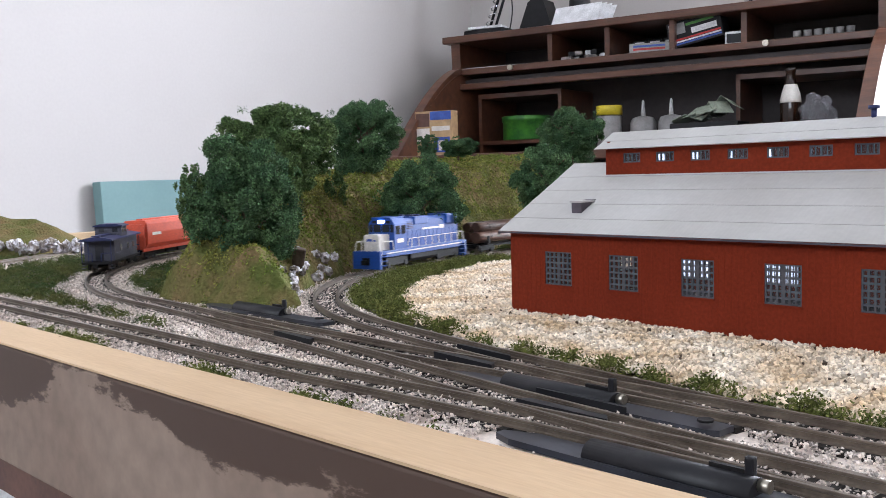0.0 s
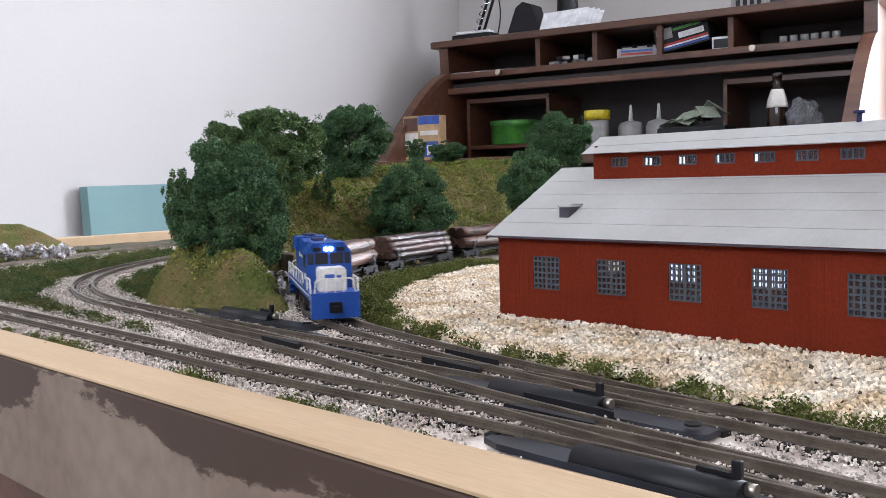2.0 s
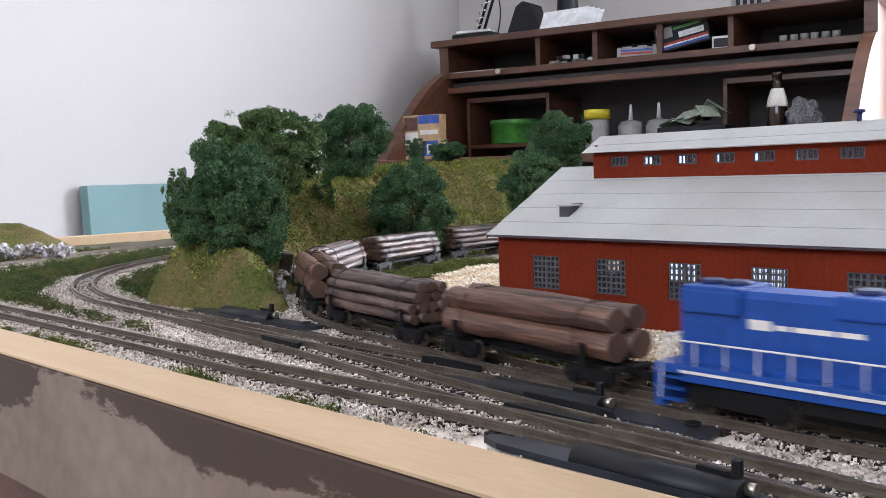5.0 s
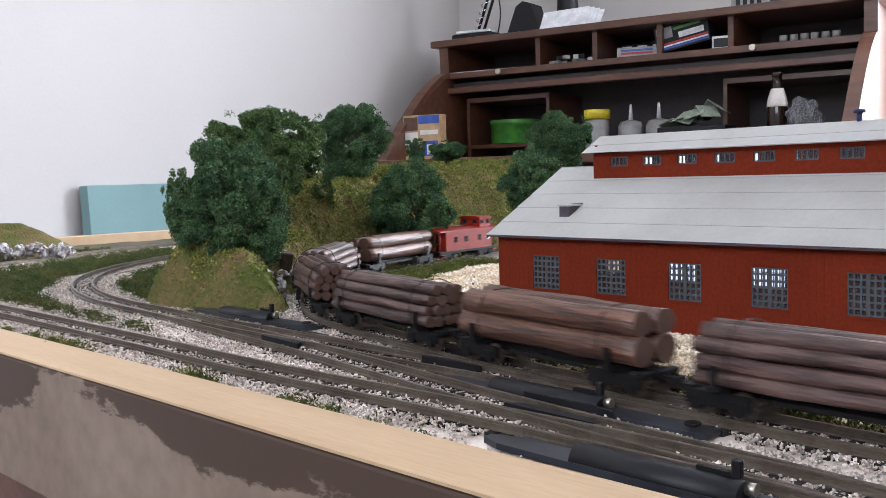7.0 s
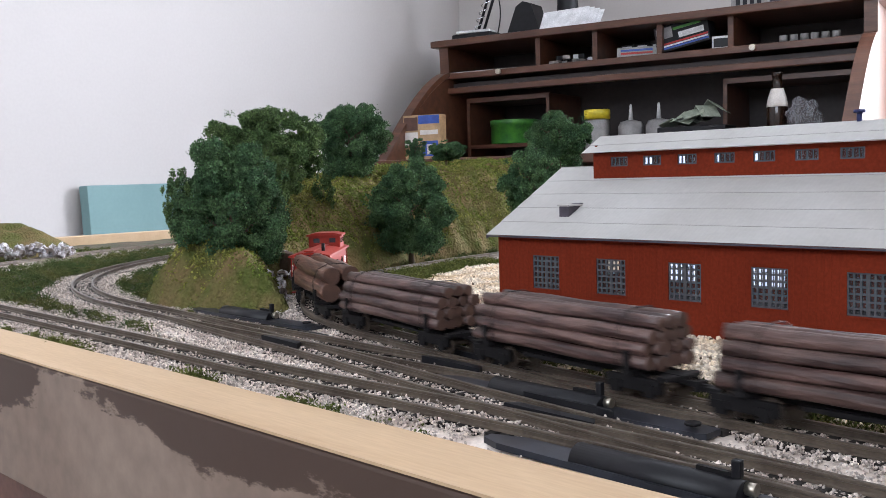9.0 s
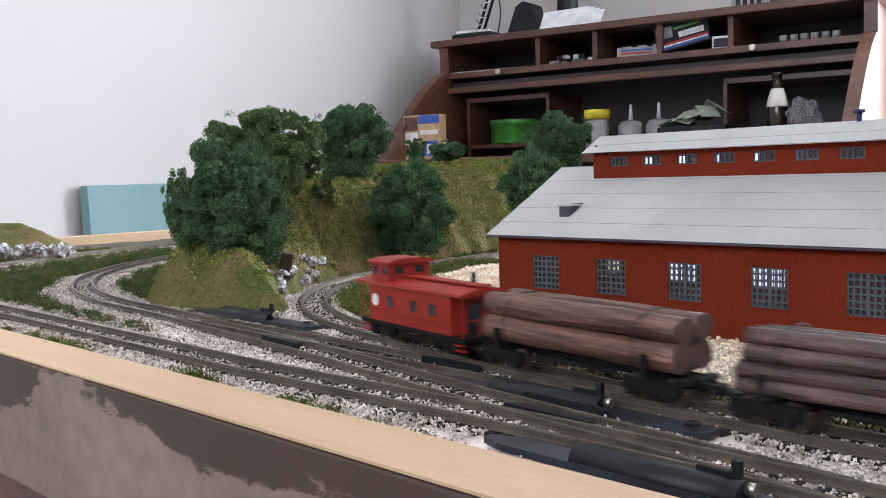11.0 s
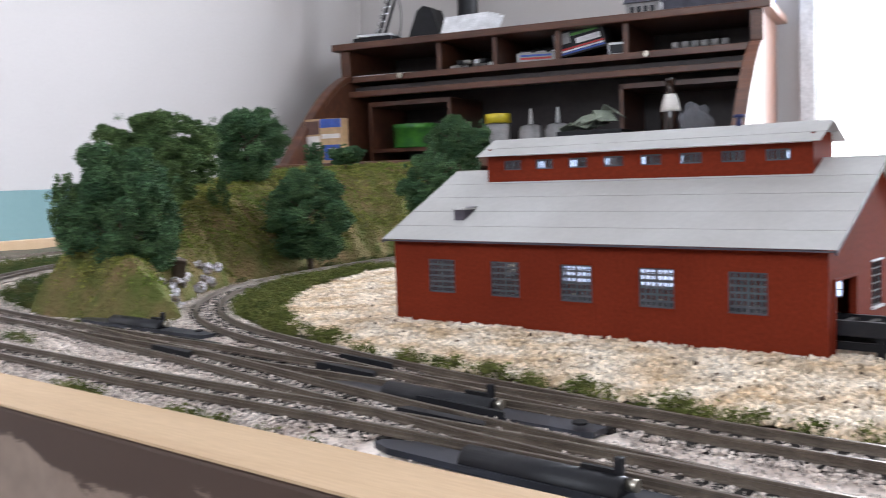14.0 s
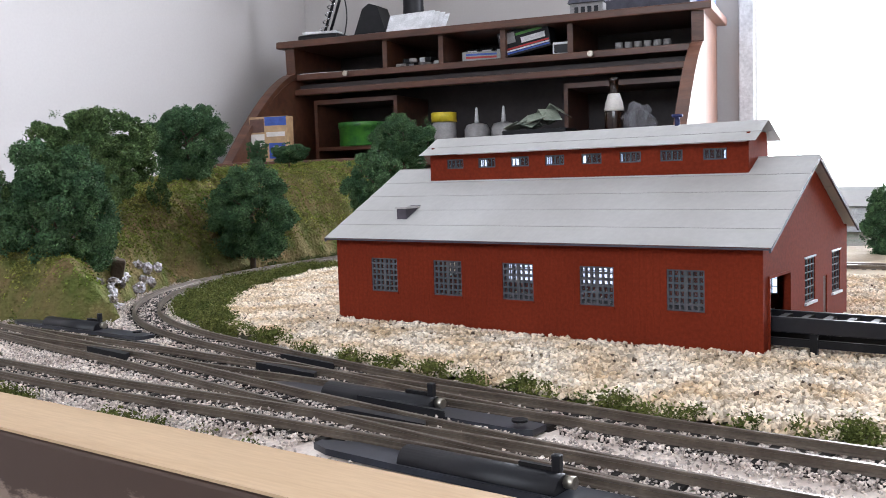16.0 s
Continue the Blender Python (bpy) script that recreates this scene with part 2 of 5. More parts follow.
def lattice(bm, xs, zs, y0, y1, open_cell):
    """One connected slab over a grid of cells in (x, z), from y0 to y1; open_cell(x, z) leaves a cell out."""
    solid = [[not open_cell((a + b) / 2, (c + d) / 2) for c, d in zip(zs, zs[1:])] for a, b in zip(xs, xs[1:])]
    vert = {}

    def v(i, j, k):
        if (i, j, k) not in vert:
            vert[i, j, k] = bm.verts.new((xs[i] / 1000, (y0, y1)[k] / 1000, zs[j] / 1000))
        return vert[i, j, k]
    nx, nz = len(xs) - 1, len(zs) - 1
    for i in range(nx):
        for j in range(nz):
            if not solid[i][j]:
                continue
            bm.faces.new((v(i, j, 0), v(i + 1, j, 0), v(i + 1, j + 1, 0), v(i, j + 1, 0)))
            bm.faces.new((v(i, j, 1), v(i, j + 1, 1), v(i + 1, j + 1, 1), v(i + 1, j, 1)))
            for di, dj, a, b in ((-1, 0, (i, j), (i, j + 1)), (1, 0, (i + 1, j), (i + 1, j + 1)), (0, -1, (i, j), (i + 1, j)), (0, 1, (i, j + 1), (i + 1, j + 1))):
                p, q = i + di, j + dj
                if not (0 <= p < nx and 0 <= q < nz and solid[p][q]):
                    bm.faces.new((v(*a, 0), v(*b, 0), v(*b, 1), v(*a, 1)))


def boxes(name, specs, material, parent=None, label="", bevel=0.0, place=None):
    bm = bmesh.new()
    for s in specs:
        box(bm, *s, bevel=bevel)
    return part(name, bm, material, parent, label, place)


def thing(name, place, label, category, group="", kind=""):
    ob = new(name)
    ob.empty_display_size = 0.01
    ob.matrix_basis = place
    return tagged(ob, label, category, group, kind)


def raw_mesh(name, verts, faces, material, smooth=False):
    """A mesh from computed arrays of vertices and equal-sided faces."""
    me = bpy.data.meshes.new(name)
    nv, nf, k = len(verts), len(faces), faces.shape[1]
    me.vertices.add(nv)
    me.vertices.foreach_set("co", np.asarray(verts, np.float32).ravel())
    me.loops.add(nf * k)
    me.loops.foreach_set("vertex_index", np.asarray(faces, np.int32).ravel())
    me.polygons.add(nf)
    me.polygons.foreach_set("loop_start", np.arange(0, nf * k, k, dtype=np.int32))
    me.polygons.foreach_set("use_smooth", np.full(nf, smooth))
    me.update(calc_edges=True)
    me.materials.append(material)
    return me


STONE_V = np.array([(1, 0, 0), (-1, 0, 0), (0, 1, 0), (0, -1, 0), (0, 0, 0.85), (0, 0, -0.85)], float)
STONE_F = np.array([(0, 2, 4), (2, 1, 4), (1, 3, 4), (3, 0, 4), (2, 0, 5), (1, 2, 5), (3, 1, 5), (0, 3, 5)])
LEAF_V = np.array([(-1, -0.6, 0), (1, -0.5, 0.25), (0.8, 0.7, -0.1), (-0.7, 0.6, 0.3)], float)
LEAF_F = np.array([(0, 1, 2, 3)])


def scatter(points, sizes, verts, faces, rng, squash=0.35):
    """Copies of a small shape, each turned and sized at random, as one set of arrays."""
    n = len(points)
    q = rng.normal(size=(n, 4))
    q /= np.linalg.norm(q, axis=1)[:, None]
    w, x, y, z = q.T
    r = np.stack([1 - 2 * (y * y + z * z), 2 * (x * y - z * w), 2 * (x * z + y * w), 2 * (x * y + z * w), 1 - 2 * (x * x + z * z),
                  2 * (y * z - x * w), 2 * (x * z - y * w), 2 * (y * z + x * w), 1 - 2 * (x * x + y * y)], 1).reshape(n, 3, 3)
    shape = verts[None] * (1 + squash * rng.uniform(-1, 1, (n, len(verts), 3)))
    v = np.einsum('nij,nkj->nki', r, shape) * np.asarray(sizes)[:, None, None] + points[:, None]
    f = faces[None] + (np.arange(n) * len(verts))[:, None, None]
    return v.reshape(-1, 3), f.reshape(-1, faces.shape[1])


def smooth_noise(x, y, s, seed=0.0):
    """Cheap smooth field of about -1..1 over arrays."""
    return (np.sin(x * s * 1.0 + 1.3 * np.sin(y * s * 0.7 + seed) + seed) + np.sin(y * s * 1.13 + 1.7 * np.sin(x * s * 0.83 + 2 + seed))
            + 0.6 * np.sin((x + y) * s * 2.1 + seed * 3) + 0.6 * np.sin((x - y) * s * 2.7 + 1 + seed)) / 3.2


# ---- room ----
def in_room(name, specs, material, label="", kind="structure"):
    ob = boxes(name, specs, material)
    ob.matrix_basis = ROOM
    return tagged(ob, label, "", "", kind)


W = 0.12
in_room("floor", [(X0 - W, X1 + W, Y0 - W, Y1 + W, -0.1, 0)], M["carpet"], "plain grey carpeted floor")
in_room("ceiling", [(X0 - W, X1 + W, Y0 - W, Y1 + W, HIGH, HIGH + 0.1)], M["ceiling"], "plain white ceiling")
in_room("wall_west", [(X0 - W, X0, Y0 - W, Y1 + W, 0, HIGH)], M["wall"], "plain off-white painted wall")
WX0, WX1, WZ0, WZ1 = 1.45, 3.65, 0.50, 2.15
in_room("wall_north", [(X0, WX0, Y1, Y1 + W, 0, HIGH), (WX1, X1, Y1, Y1 + W, 0, HIGH), (WX0, WX1, Y1, Y1 + W, 0, WZ0), (WX0, WX1, Y1, Y1 + W, WZ1, HIGH)],
        M["wall"], "off-white wall with a large bright window")
SX0, SX1, SZ0, SZ1 = 0.3, 2.7, 1.45, 2.40
in_room("wall_east", [(X1, X1 + W, Y0 - W, Y1 + W, 0, HIGH)], M["wall"], "plain off-white painted wall")
in_room("wall_south", [(X0, SX0, Y0 - W, Y0, 0, HIGH), (SX1, X1, Y0 - W, Y0, 0, HIGH), (SX0, SX1, Y0 - W, Y0, 0, SZ0), (SX0, SX1, Y0 - W, Y0, SZ1, HIGH)],
        M["wall"], "off-white wall with a wide window")
win = tagged(new("window_1"), "white-framed window, blown out by daylight", "window", "", "structure")
win.matrix_basis = ROOM
boxes("window_frame", [(WX0 - 0.045, WX0, Y1 - 0.02, Y1 + 0.1, WZ0 - 0.07, WZ1 + 0.07), (WX1, WX1 + 0.07, Y1 - 0.02, Y1 + 0.1, WZ0 - 0.07, WZ1 + 0.07),
                       (WX0, WX1, Y1 - 0.02, Y1 + 0.1, WZ1, WZ1 + 0.07), (2.56, 2.62, Y1 + 0.02, Y1 + 0.08, WZ0, WZ1)], M["white"], win, bevel=0.004)
boxes("window_sill", [(WX0 - 0.1, WX1 + 0.1, Y1 - 0.06, Y1 + 0.1, WZ0 - 0.04, WZ0)], M["white"], win, bevel=0.004)
win = tagged(new("window_2"), "white-framed wide window", "window", "", "structure")
win.matrix_basis = ROOM
boxes("window_frame", [(SX0 - 0.06, SX0, Y0 - 0.1, Y0 + 0.02, SZ0, SZ1), (SX1, SX1 + 0.06, Y0 - 0.1, Y0 + 0.02, SZ0, SZ1), (SX0, SX1, Y0 - 0.1, Y0 + 0.02, SZ1, SZ1 + 0.06)],
      M["white"], win)
boxes("window_sill", [(SX0 - 0.08, SX1 + 0.08, Y0 - 0.1, Y0 + 0.05, SZ0 - 0.04, SZ0)], M["white"], win)
in_room("backdrop", [(-1.5, 7.5, Y1 + 1.6, Y1 + 1.62, -1, 4.5)], M["cloud"], "overexposed daylight outside the window")

# ---- layout table ----
TABLE = pose(0, 0, TZ)
ALONG = -35.93                                   # the layout's front edge, degrees
EDGE = TABLE @ pose(0, 0, 0, 0, 0, ALONG)        # table axes: x along the front edge, y away from it
UA, UB, VA, VB = -0.86, 1.50, 0.1198, 1.25


def uv_of(x, y):
    a = radians(ALONG)
    return x * math.cos(a) + y * math.sin(a), -x * math.sin(a) + y * math.cos(a)


bench = thing("layout_table", EDGE, "low wooden table that carries the model railway", "table")
boxes("front_board", [(UA - 0.018, UB, VA - 0.0185, VA, -0.0385, 0.0)], M["fascia"], bench, "front board with peeling brown paint", bevel=0.0008)
boxes("front_board_top", [(UA - 0.018, UB, VA - 0.0183, VA - 0.0002, 0.0002, 0.0008)], M["pine"], bench, "bare pine upper edge")
boxes("side_board", [(UA - 0.018, UA, VA + 0.001, VB, -0.0385, 0.004)], M["pine"], bench, "bare pine side board", bevel=0.0008)
boxes("tabletop", [(UA - 0.02, UB, VA - 0.015, VB, -0.052, -0.0395)], M["brown_card"], bench, "dark brown tabletop")
for u in (UA + 0.08, UB - 0.08):
    for v in (VA + 0.06, VB - 0.08):
        boxes("leg", [(u - 0.03, u + 0.03, v - 0.03, v + 0.03, -TZ, -0.052)], M["pine"], bench)

rng = np.random.default_rng(7)


def ground_mesh():
    nu, nv = 240, 120
    u = np.linspace(UA, UB, nu)
    v = np.linspace(VA, VB, nv)
    U, V = np.meshgrid(u, v, indexing='ij')
    Z = -0.0042 + 0.0007 * smooth_noise(U, V, 60) + 0.0004 * smooth_noise(U, V, 170, 2)
    verts = np.stack([U, V, Z], -1).reshape(-1, 3)
    i, j = np.meshgrid(np.arange(nu - 1), np.arange(nv - 1), indexing='ij')
    a = (i * nv + j).ravel()
    return raw_mesh("ground", verts, np.stack([a, a + nv, a + nv + 1, a + 1], 1), M["earth"], True)


ground = new("ground", ground_mesh())
ground.matrix_basis = EDGE
tagged(ground, "brown scenic earth over the layout's top", "ground", "", "structure")


# ---- track lines, millimetres on the table ----
def spline(P, step=1.5):
    """A smooth line through the given points, in even steps."""
    P = np.array(P, float)
    P = np.vstack([2 * P[0] - P[1], P, 2 * P[-1] - P[-2]])
    out = []
    for i in range(1, len(P) - 2):
        p0, p1, p2, p3 = P[i - 1:i + 3]
        t1 = np.linalg.norm(p1 - p0) ** 0.5
        t2 = t1 + np.linalg.norm(p2 - p1) ** 0.5
        t3 = t2 + np.linalg.norm(p3 - p2) ** 0.5
        for t in np.linspace(t1, t2, 30, endpoint=False):
            a1, a2, a3 = (t1 - t) / t1 * p0 + t / t1 * p1, (t2 - t) / (t2 - t1) * p1 + (t - t1) / (t2 - t1) * p2, (t3 - t) / (t3 - t2) * p2 + (t - t2) / (t3 - t2) * p3
            b1, b2 = (t2 - t) / t2 * a1 + t / t2 * a2, (t3 - t) / (t3 - t1) * a2 + (t - t1) / (t3 - t1) * a3
            out.append((t2 - t) / (t2 - t1) * b1 + (t - t1) / (t2 - t1) * b2)
    out = np.array(out + [P[-2]])
    for _ in range(60):
        out[1:-1] = 0.5 * out[1:-1] + 0.25 * (out[:-2] + out[2:])
    L = np.r_[0, np.cumsum(np.linalg.norm(np.diff(out, axis=0), axis=1))]
    s = np.arange(0, L[-1], step)
    return np.stack([np.interp(s, L, out[:, 0]), np.interp(s, L, out[:, 1])], 1)


MAIN = spline([(820, 380), (680, 560), (500, 690), (330, 765), (200, 785), (120, 775), (60, 745), (-20, 672), (-67, 600), (-104, 533), (-126, 472), (-130, 430), (-121, 378), (-99, 332), (-60, 284), (-11, 232), (36, 186.5), (69.5, 160.5), (150, 99), (330, -38), (700, -315), (1000, -540), (1250, -727)])
LOOP = spline([(-150, 860), (-225, 800), (-272, 720), (-297, 640), (-300, 560), (-292, 508), (-266, 448), (-223, 393), (-172, 349), (-130, 309), (-87, 269), (-36, 217.5), (0, 183), (34, 151.5)])
FRONT = spline([(-520, 545), (-400, 468), (-252, 360), (-206, 326), (-147, 282), (-97, 244), (-57, 217), (-33, 200.5), (20.5, 161.5), (38.5, 147), (120, 83), (330, -75), (700, -350)])
LINK = spline([(-172, 349), (-150, 331), (-120, 307.5), (-92, 286.5), (-64, 263.5), (-30, 239), (0, 215.5), (26, 195.5)])
OUTER = spline([(-395, 440), (-403, 520), (-400, 600), (-392, 660), (-376, 712), (-340, 780), (-270, 850), (-160, 905), (0, 930)])
ZERO = 1.5 * int(np.argmin(np.hypot(MAIN[:, 0] - 60, MAIN[:, 1] - 745)))      # where the main track's visible run begins
YARD = spline([(120, 520), (190, 470), (300, 395), (480, 270)])


def normals(line):
    d = np.gradient(line, axis=0)
    d /= np.linalg.norm(d, axis=1)[:, None]
    return d, np.stack([-d[:, 1], d[:, 0]], 1)


RAIL_OUTLINE = [(-0.75, -2.0), (0.75, -2.0), (0.7, -1.6), (0.3, -1.4), (0.3, -0.7), (0.48, -0.55), (0.48, -0.06), (0.38, 0.0), (-0.38, 0.0), (-0.48, -0.06), (-0.48, -0.55), (-0.3, -0.7), (-0.3, -1.4), (-0.7, -1.6)]


def rail_mesh(line, side, drop=0.0):
    d, n = normals(line)
    c = line + n * side
    k = len(RAIL_OUTLINE)
    v = np.array([[(c[i] + n[i] * o[0]).tolist() + [o[1] - drop] for o in RAIL_OUTLINE] for i in range(len(c))]) / 1000
    i, j = np.meshgrid(np.arange(len(c) - 1), np.arange(k), indexing='ij')
    a, b = (i * k + j).ravel(), (i * k + (j + 1) % k).ravel()
    return raw_mesh("rail", v.reshape(-1, 3), np.stack([a, b, b + k, a + k], 1), M["rail"])


bm = bmesh.new()
box(bm, -0.00105, 0.00105, -0.0078, 0.0078, -0.0036, -0.0020, 0.00018)
TIE = finish(bm, "tie", M["tie"])


def lay_track(line, label, first=0.0, last=1e9, drop=0.0, ties=(0, 1e9), spacing=4.3):
    tr = thing("railway_track", TABLE, label, "track", "model railway tracks")
    s = np.arange(len(line)) * 1.5
    keep = line[(s >= first) & (s <= last)]
    for side in (-4.9, 4.9):
        ob = new("rail", rail_mesh(keep, side, drop))
        ob.parent = tr
    d, n = normals(line)
    for p in np.arange(max(first, ties[0]), min(last, ties[1], s[-1]), spacing):
        i = int(p / 1.5)
        ob = new("tie", TIE)
        ob.parent = tr
        ob.matrix_basis = pose(line[i][0] / 1000, line[i][1] / 1000, -drop / 1000, 0, 0, math.degrees(math.atan2(d[i][1], d[i][0])) + rng.normal() * 0.7)
    return tr


lay_track(MAIN, "curved brown-railed track on black ties, ballasted", ties=(ZERO - 700, ZERO + 1000))
lay_track(LOOP, "track that curls round the foot of the hill", 0, 1150, 0.05, (0, 880))
lay_track(FRONT, "straight brown-railed track beside the front board", 0, 1150, 0.02)
lay_track(LINK, "short linking track between two turnouts", 12, 1e9, 0.1, (55, 190))
lay_track(OUTER, "outer loop track with daylight glinting on its rails", 0, 1e9)
lay_track(YARD, "far track beyond the engine house", 0, 1e9)


# ---- ballast ----
MACHINES = np.array([(-14.5, 214.0), (7.0, 157.5), (-136.0, 344.5)]) / 1000


def clear_of_machines(p, half=0.0095):
    a = radians(-38)
    ok = np.ones(len(p), bool)
    for c in MACHINES:
        r = p[:, :2] - c
        ok &= ~((np.abs(r[:, 0] * math.cos(a) + r[:, 1] * math.sin(a)) < 0.046) & (np.abs(-r[:, 0] * math.sin(a) + r[:, 1] * math.cos(a)) < half))
    return p[ok]


def along(line, first, last, half, per_mm2, jitter=1.0):
    s = np.arange(len(line)) * 1.5
    line = line[(s >= first) & (s <= last)]
    d, n = normals(line)
    count = int(len(line) * 1.5 * 2 * half * per_mm2)
    i = rng.integers(0, len(line), count)
    lat = rng.uniform(-half, half, count)
    edge = half * (0.78 + 0.22 * np.sin(i * 0.031 + np.sign(lat)) * np.sin(i * 0.083 + 2 * np.sign(lat)))
    ok = np.abs(lat) < edge
    i, lat = i[ok], lat[ok]
    p = line[i] + n[i] * lat[:, None] + rng.normal(0, 0.5, (len(i), 2))
    z = np.where(np.abs(lat) < 7.8, -2.4, -2.05 - 0.12 * (np.abs(lat) - 8.5)) + rng.normal(0, 0.28, len(i))
    z = np.where(np.abs(np.abs(lat) - 4.9) < 1.4, -2.6, z)
    return np.column_stack([p, z]) / 1000


def behind_board(p, gap=0.0):
    a = radians(ALONG)
    return (-p[:, 0] * math.sin(a) + p[:, 1] * math.cos(a)) > VA + gap


def gap_to(points, line):
    """Distance to a line and the index of its nearest step, for many points."""
    dist, idx = np.empty(len(points)), np.empty(len(points), int)
    for a in range(0, len(points), 4000):
        q = ((points[a:a + 4000, None, :2] - line[None]) ** 2).sum(2)
        idx[a:a + 4000] = q.argmin(1)
        dist[a:a + 4000] = np.sqrt(q.min(1))
    return dist, idx


def inside_main(points):
    dist, i = gap_to(points, MAIN / 1000)
    d, _ = normals(MAIN)
    r = points[:, :2] - MAIN[i] / 1000
    return dist, d[i][:, 0] * r[:, 1] - d[i][:, 1] * r[:, 0] > 0


pts = np.vstack([along(MAIN, ZERO + 60, ZERO + 900, 14.5, 2.3), along(LOOP, 180, 900, 14.5, 2.3), along(FRONT, 150, 850, 16.5, 2.5), along(LINK, 40, 200, 9, 0.5), along(OUTER, 0, 600, 17, 1.3)])
fill = np.column_stack([rng.uniform(-0.34, 0.22, 220000), rng.uniform(0.0, 0.52, 220000), np.full(220000, -0.0029)])
fill = fill[behind_board(fill, -0.0015)]
fill_gap, fill_at = gap_to(fill, np.vstack([LOOP, FRONT, LINK, MAIN])[::2] / 1000)
fill = fill[(fill_gap > 0.0085) & (fill_gap < 0.021 + 0.004 * smooth_noise(fill[:, 0], fill[:, 1], 170, 3))]
fill = fill[~inside_main(fill)[1]]
fill[:, 2] += rng.normal(0, 0.0003, len(fill)) + 0.0004 * smooth_noise(fill[:, 0], fill[:, 1], 300)
pts = np.vstack([pts, fill])
pts = clear_of_machines(pts[behind_board(pts, -0.0015)], 0.0044)
v, f = scatter(pts, rng.uniform(0.24, 0.52, len(pts)) / 1000, STONE_V, STONE_F, rng)
ob = new("ballast", raw_mesh("ballast", v, f, M["ballast"]))
ob.matrix_basis = TABLE
tagged(ob, "pinkish-grey crushed stone ballast beside the tracks", "ballast", "", "stuff")



def roadbed(line, first, last, half):
    s = np.arange(len(line)) * 1.5
    line = line[(s >= first) & (s <= last)]
    d, n = normals(line)
    k = np.array([-half, -half * 0.7, 0, half * 0.7, half])
    z = np.array([-4.4, -3.3, -3.2, -3.3, -4.4])
    v = np.concatenate([line[:, None] + n[:, None] * k[None, :, None], np.broadcast_to(z[None, :, None], (len(line), 5, 1))], 2) / 1000
    i, j = np.meshgrid(np.arange(len(line) - 1), np.arange(4), indexing='ij')
    a = (i * 5 + j).ravel()
    ob = new("roadbed", raw_mesh("roadbed", v.reshape(-1, 3), np.stack([a, a + 1, a + 6, a + 5], 1), M["ballast"], True))
    ob.matrix_basis = TABLE
    tagged(ob, "glued ballast bed under a track", "roadbed", "", "structure")


roadbed(MAIN, ZERO + 60, ZERO + 1000, 14)
roadbed(LOOP, 150, 860, 14)
roadbed(FRONT, 100, 1000, 14)
roadbed(OUTER, 0, 700, 17)
ALL_LINES = np.vstack([MAIN, LOOP, FRONT, LINK, OUTER]) / 1000


# ---- the gravel lot ----
HOUSE = TABLE @ pose(-0.0394, 0.3496, 0, 0, 0, -37.69)
HOUSE_INV = np.array((TABLE.inverted() @ HOUSE).inverted())


def in_house(p):
    h = np.column_stack([p[:, :2], np.zeros(len(p)), np.ones(len(p))]) @ HOUSE_INV.T
    return h[:, 0] * 1000, h[:, 1] * 1000


def lot_edge(p):
    return 0.0125 + 0.021 * np.clip((p[:, 1] - 0.29) / 0.12, 0, 1) + 0.004 * smooth_noise(p[:, 0], p[:, 1], 190)


cand = np.column_stack([rng.uniform(-0.11, 0.42, 320000), rng.uniform(0.06, 0.58, 320000), np.zeros(320000)])
hx, hy = in_house(cand)
cand = cand[((hy < 2) | (hx < 2) | (hx > 157) | (hy > 81)) & (hy < 200) & (hy > -190) & (hx < 330)]
dist, ins = inside_main(cand)
cand = cand[ins & (dist > lot_edge(cand))]
cand[:, 2] = -0.0016 + 0.0006 * smooth_noise(cand[:, 0], cand[:, 1], 90, 1) + rng.normal(0, 0.0002, len(cand))
cand = cand[:88000]
v, f = scatter(cand, rng.uniform(0.5, 1.1, len(cand)) / 1000, STONE_V, STONE_F, rng)
ob = new("gravel", raw_mesh("gravel", v, f, M["gravel"]))
ob.matrix_basis = TABLE
tagged(ob, "sandy tan gravel around the engine house", "gravel", "", "stuff")
dark = cand[rng.random(len(cand)) < 0.004] + np.array([0, 0, 0.0006])
v, f = scatter(dark, rng.uniform(0.45, 0.95, len(dark)) / 1000, STONE_V, STONE_F, rng)
ob = new("dark_pebbles", raw_mesh("dark_pebbles", v, f, M["bark"]))
ob.matrix_basis = TABLE
tagged(ob, "scattered dark brown pebbles on the gravel", "pebbles", "", "stuff")


def lot_mesh():
    n = 110
    x, y = np.meshgrid(np.linspace(-0.11, 0.42, n), np.linspace(0.06, 0.58, n), indexing='ij')
    p = np.column_stack([x.ravel(), y.ravel()])
    dist, ins = inside_main(p)
    ok = (ins & (dist > lot_edge(p) + 0.001)).reshape(n, n)
    i, j = np.meshgrid(np.arange(n - 1), np.arange(n - 1), indexing='ij')
    good = (ok[:-1, :-1] & ok[1:, :-1] & ok[1:, 1:] & ok[:-1, 1:]).ravel()
    a = (i * n + j).ravel()[good]
    return raw_mesh("lot", np.column_stack([p, np.full(len(p), -0.0021)]), np.stack([a, a + n, a + n + 1, a + 1], 1), M["lot"])


ob = new("sandy_lot", lot_mesh())
ob.matrix_basis = TABLE
tagged(ob, "sandy ground sheet under the gravel", "ground", "", "structure")


# ---- the hill ----
FOOT = np.array([(-126, 366), (-156, 369), (-182, 376), (-205, 395), (-220, 440), (-232, 500), (-244, 560), (-250, 640), (-238, 712), (-195, 790), (-100, 862), (-20, 880),
                 (20, 850), (10, 770), (-35, 690), (-84, 628), (-118, 572), (-141, 508), (-147, 450), (-142, 405), (-134, 378)], float) / 1000


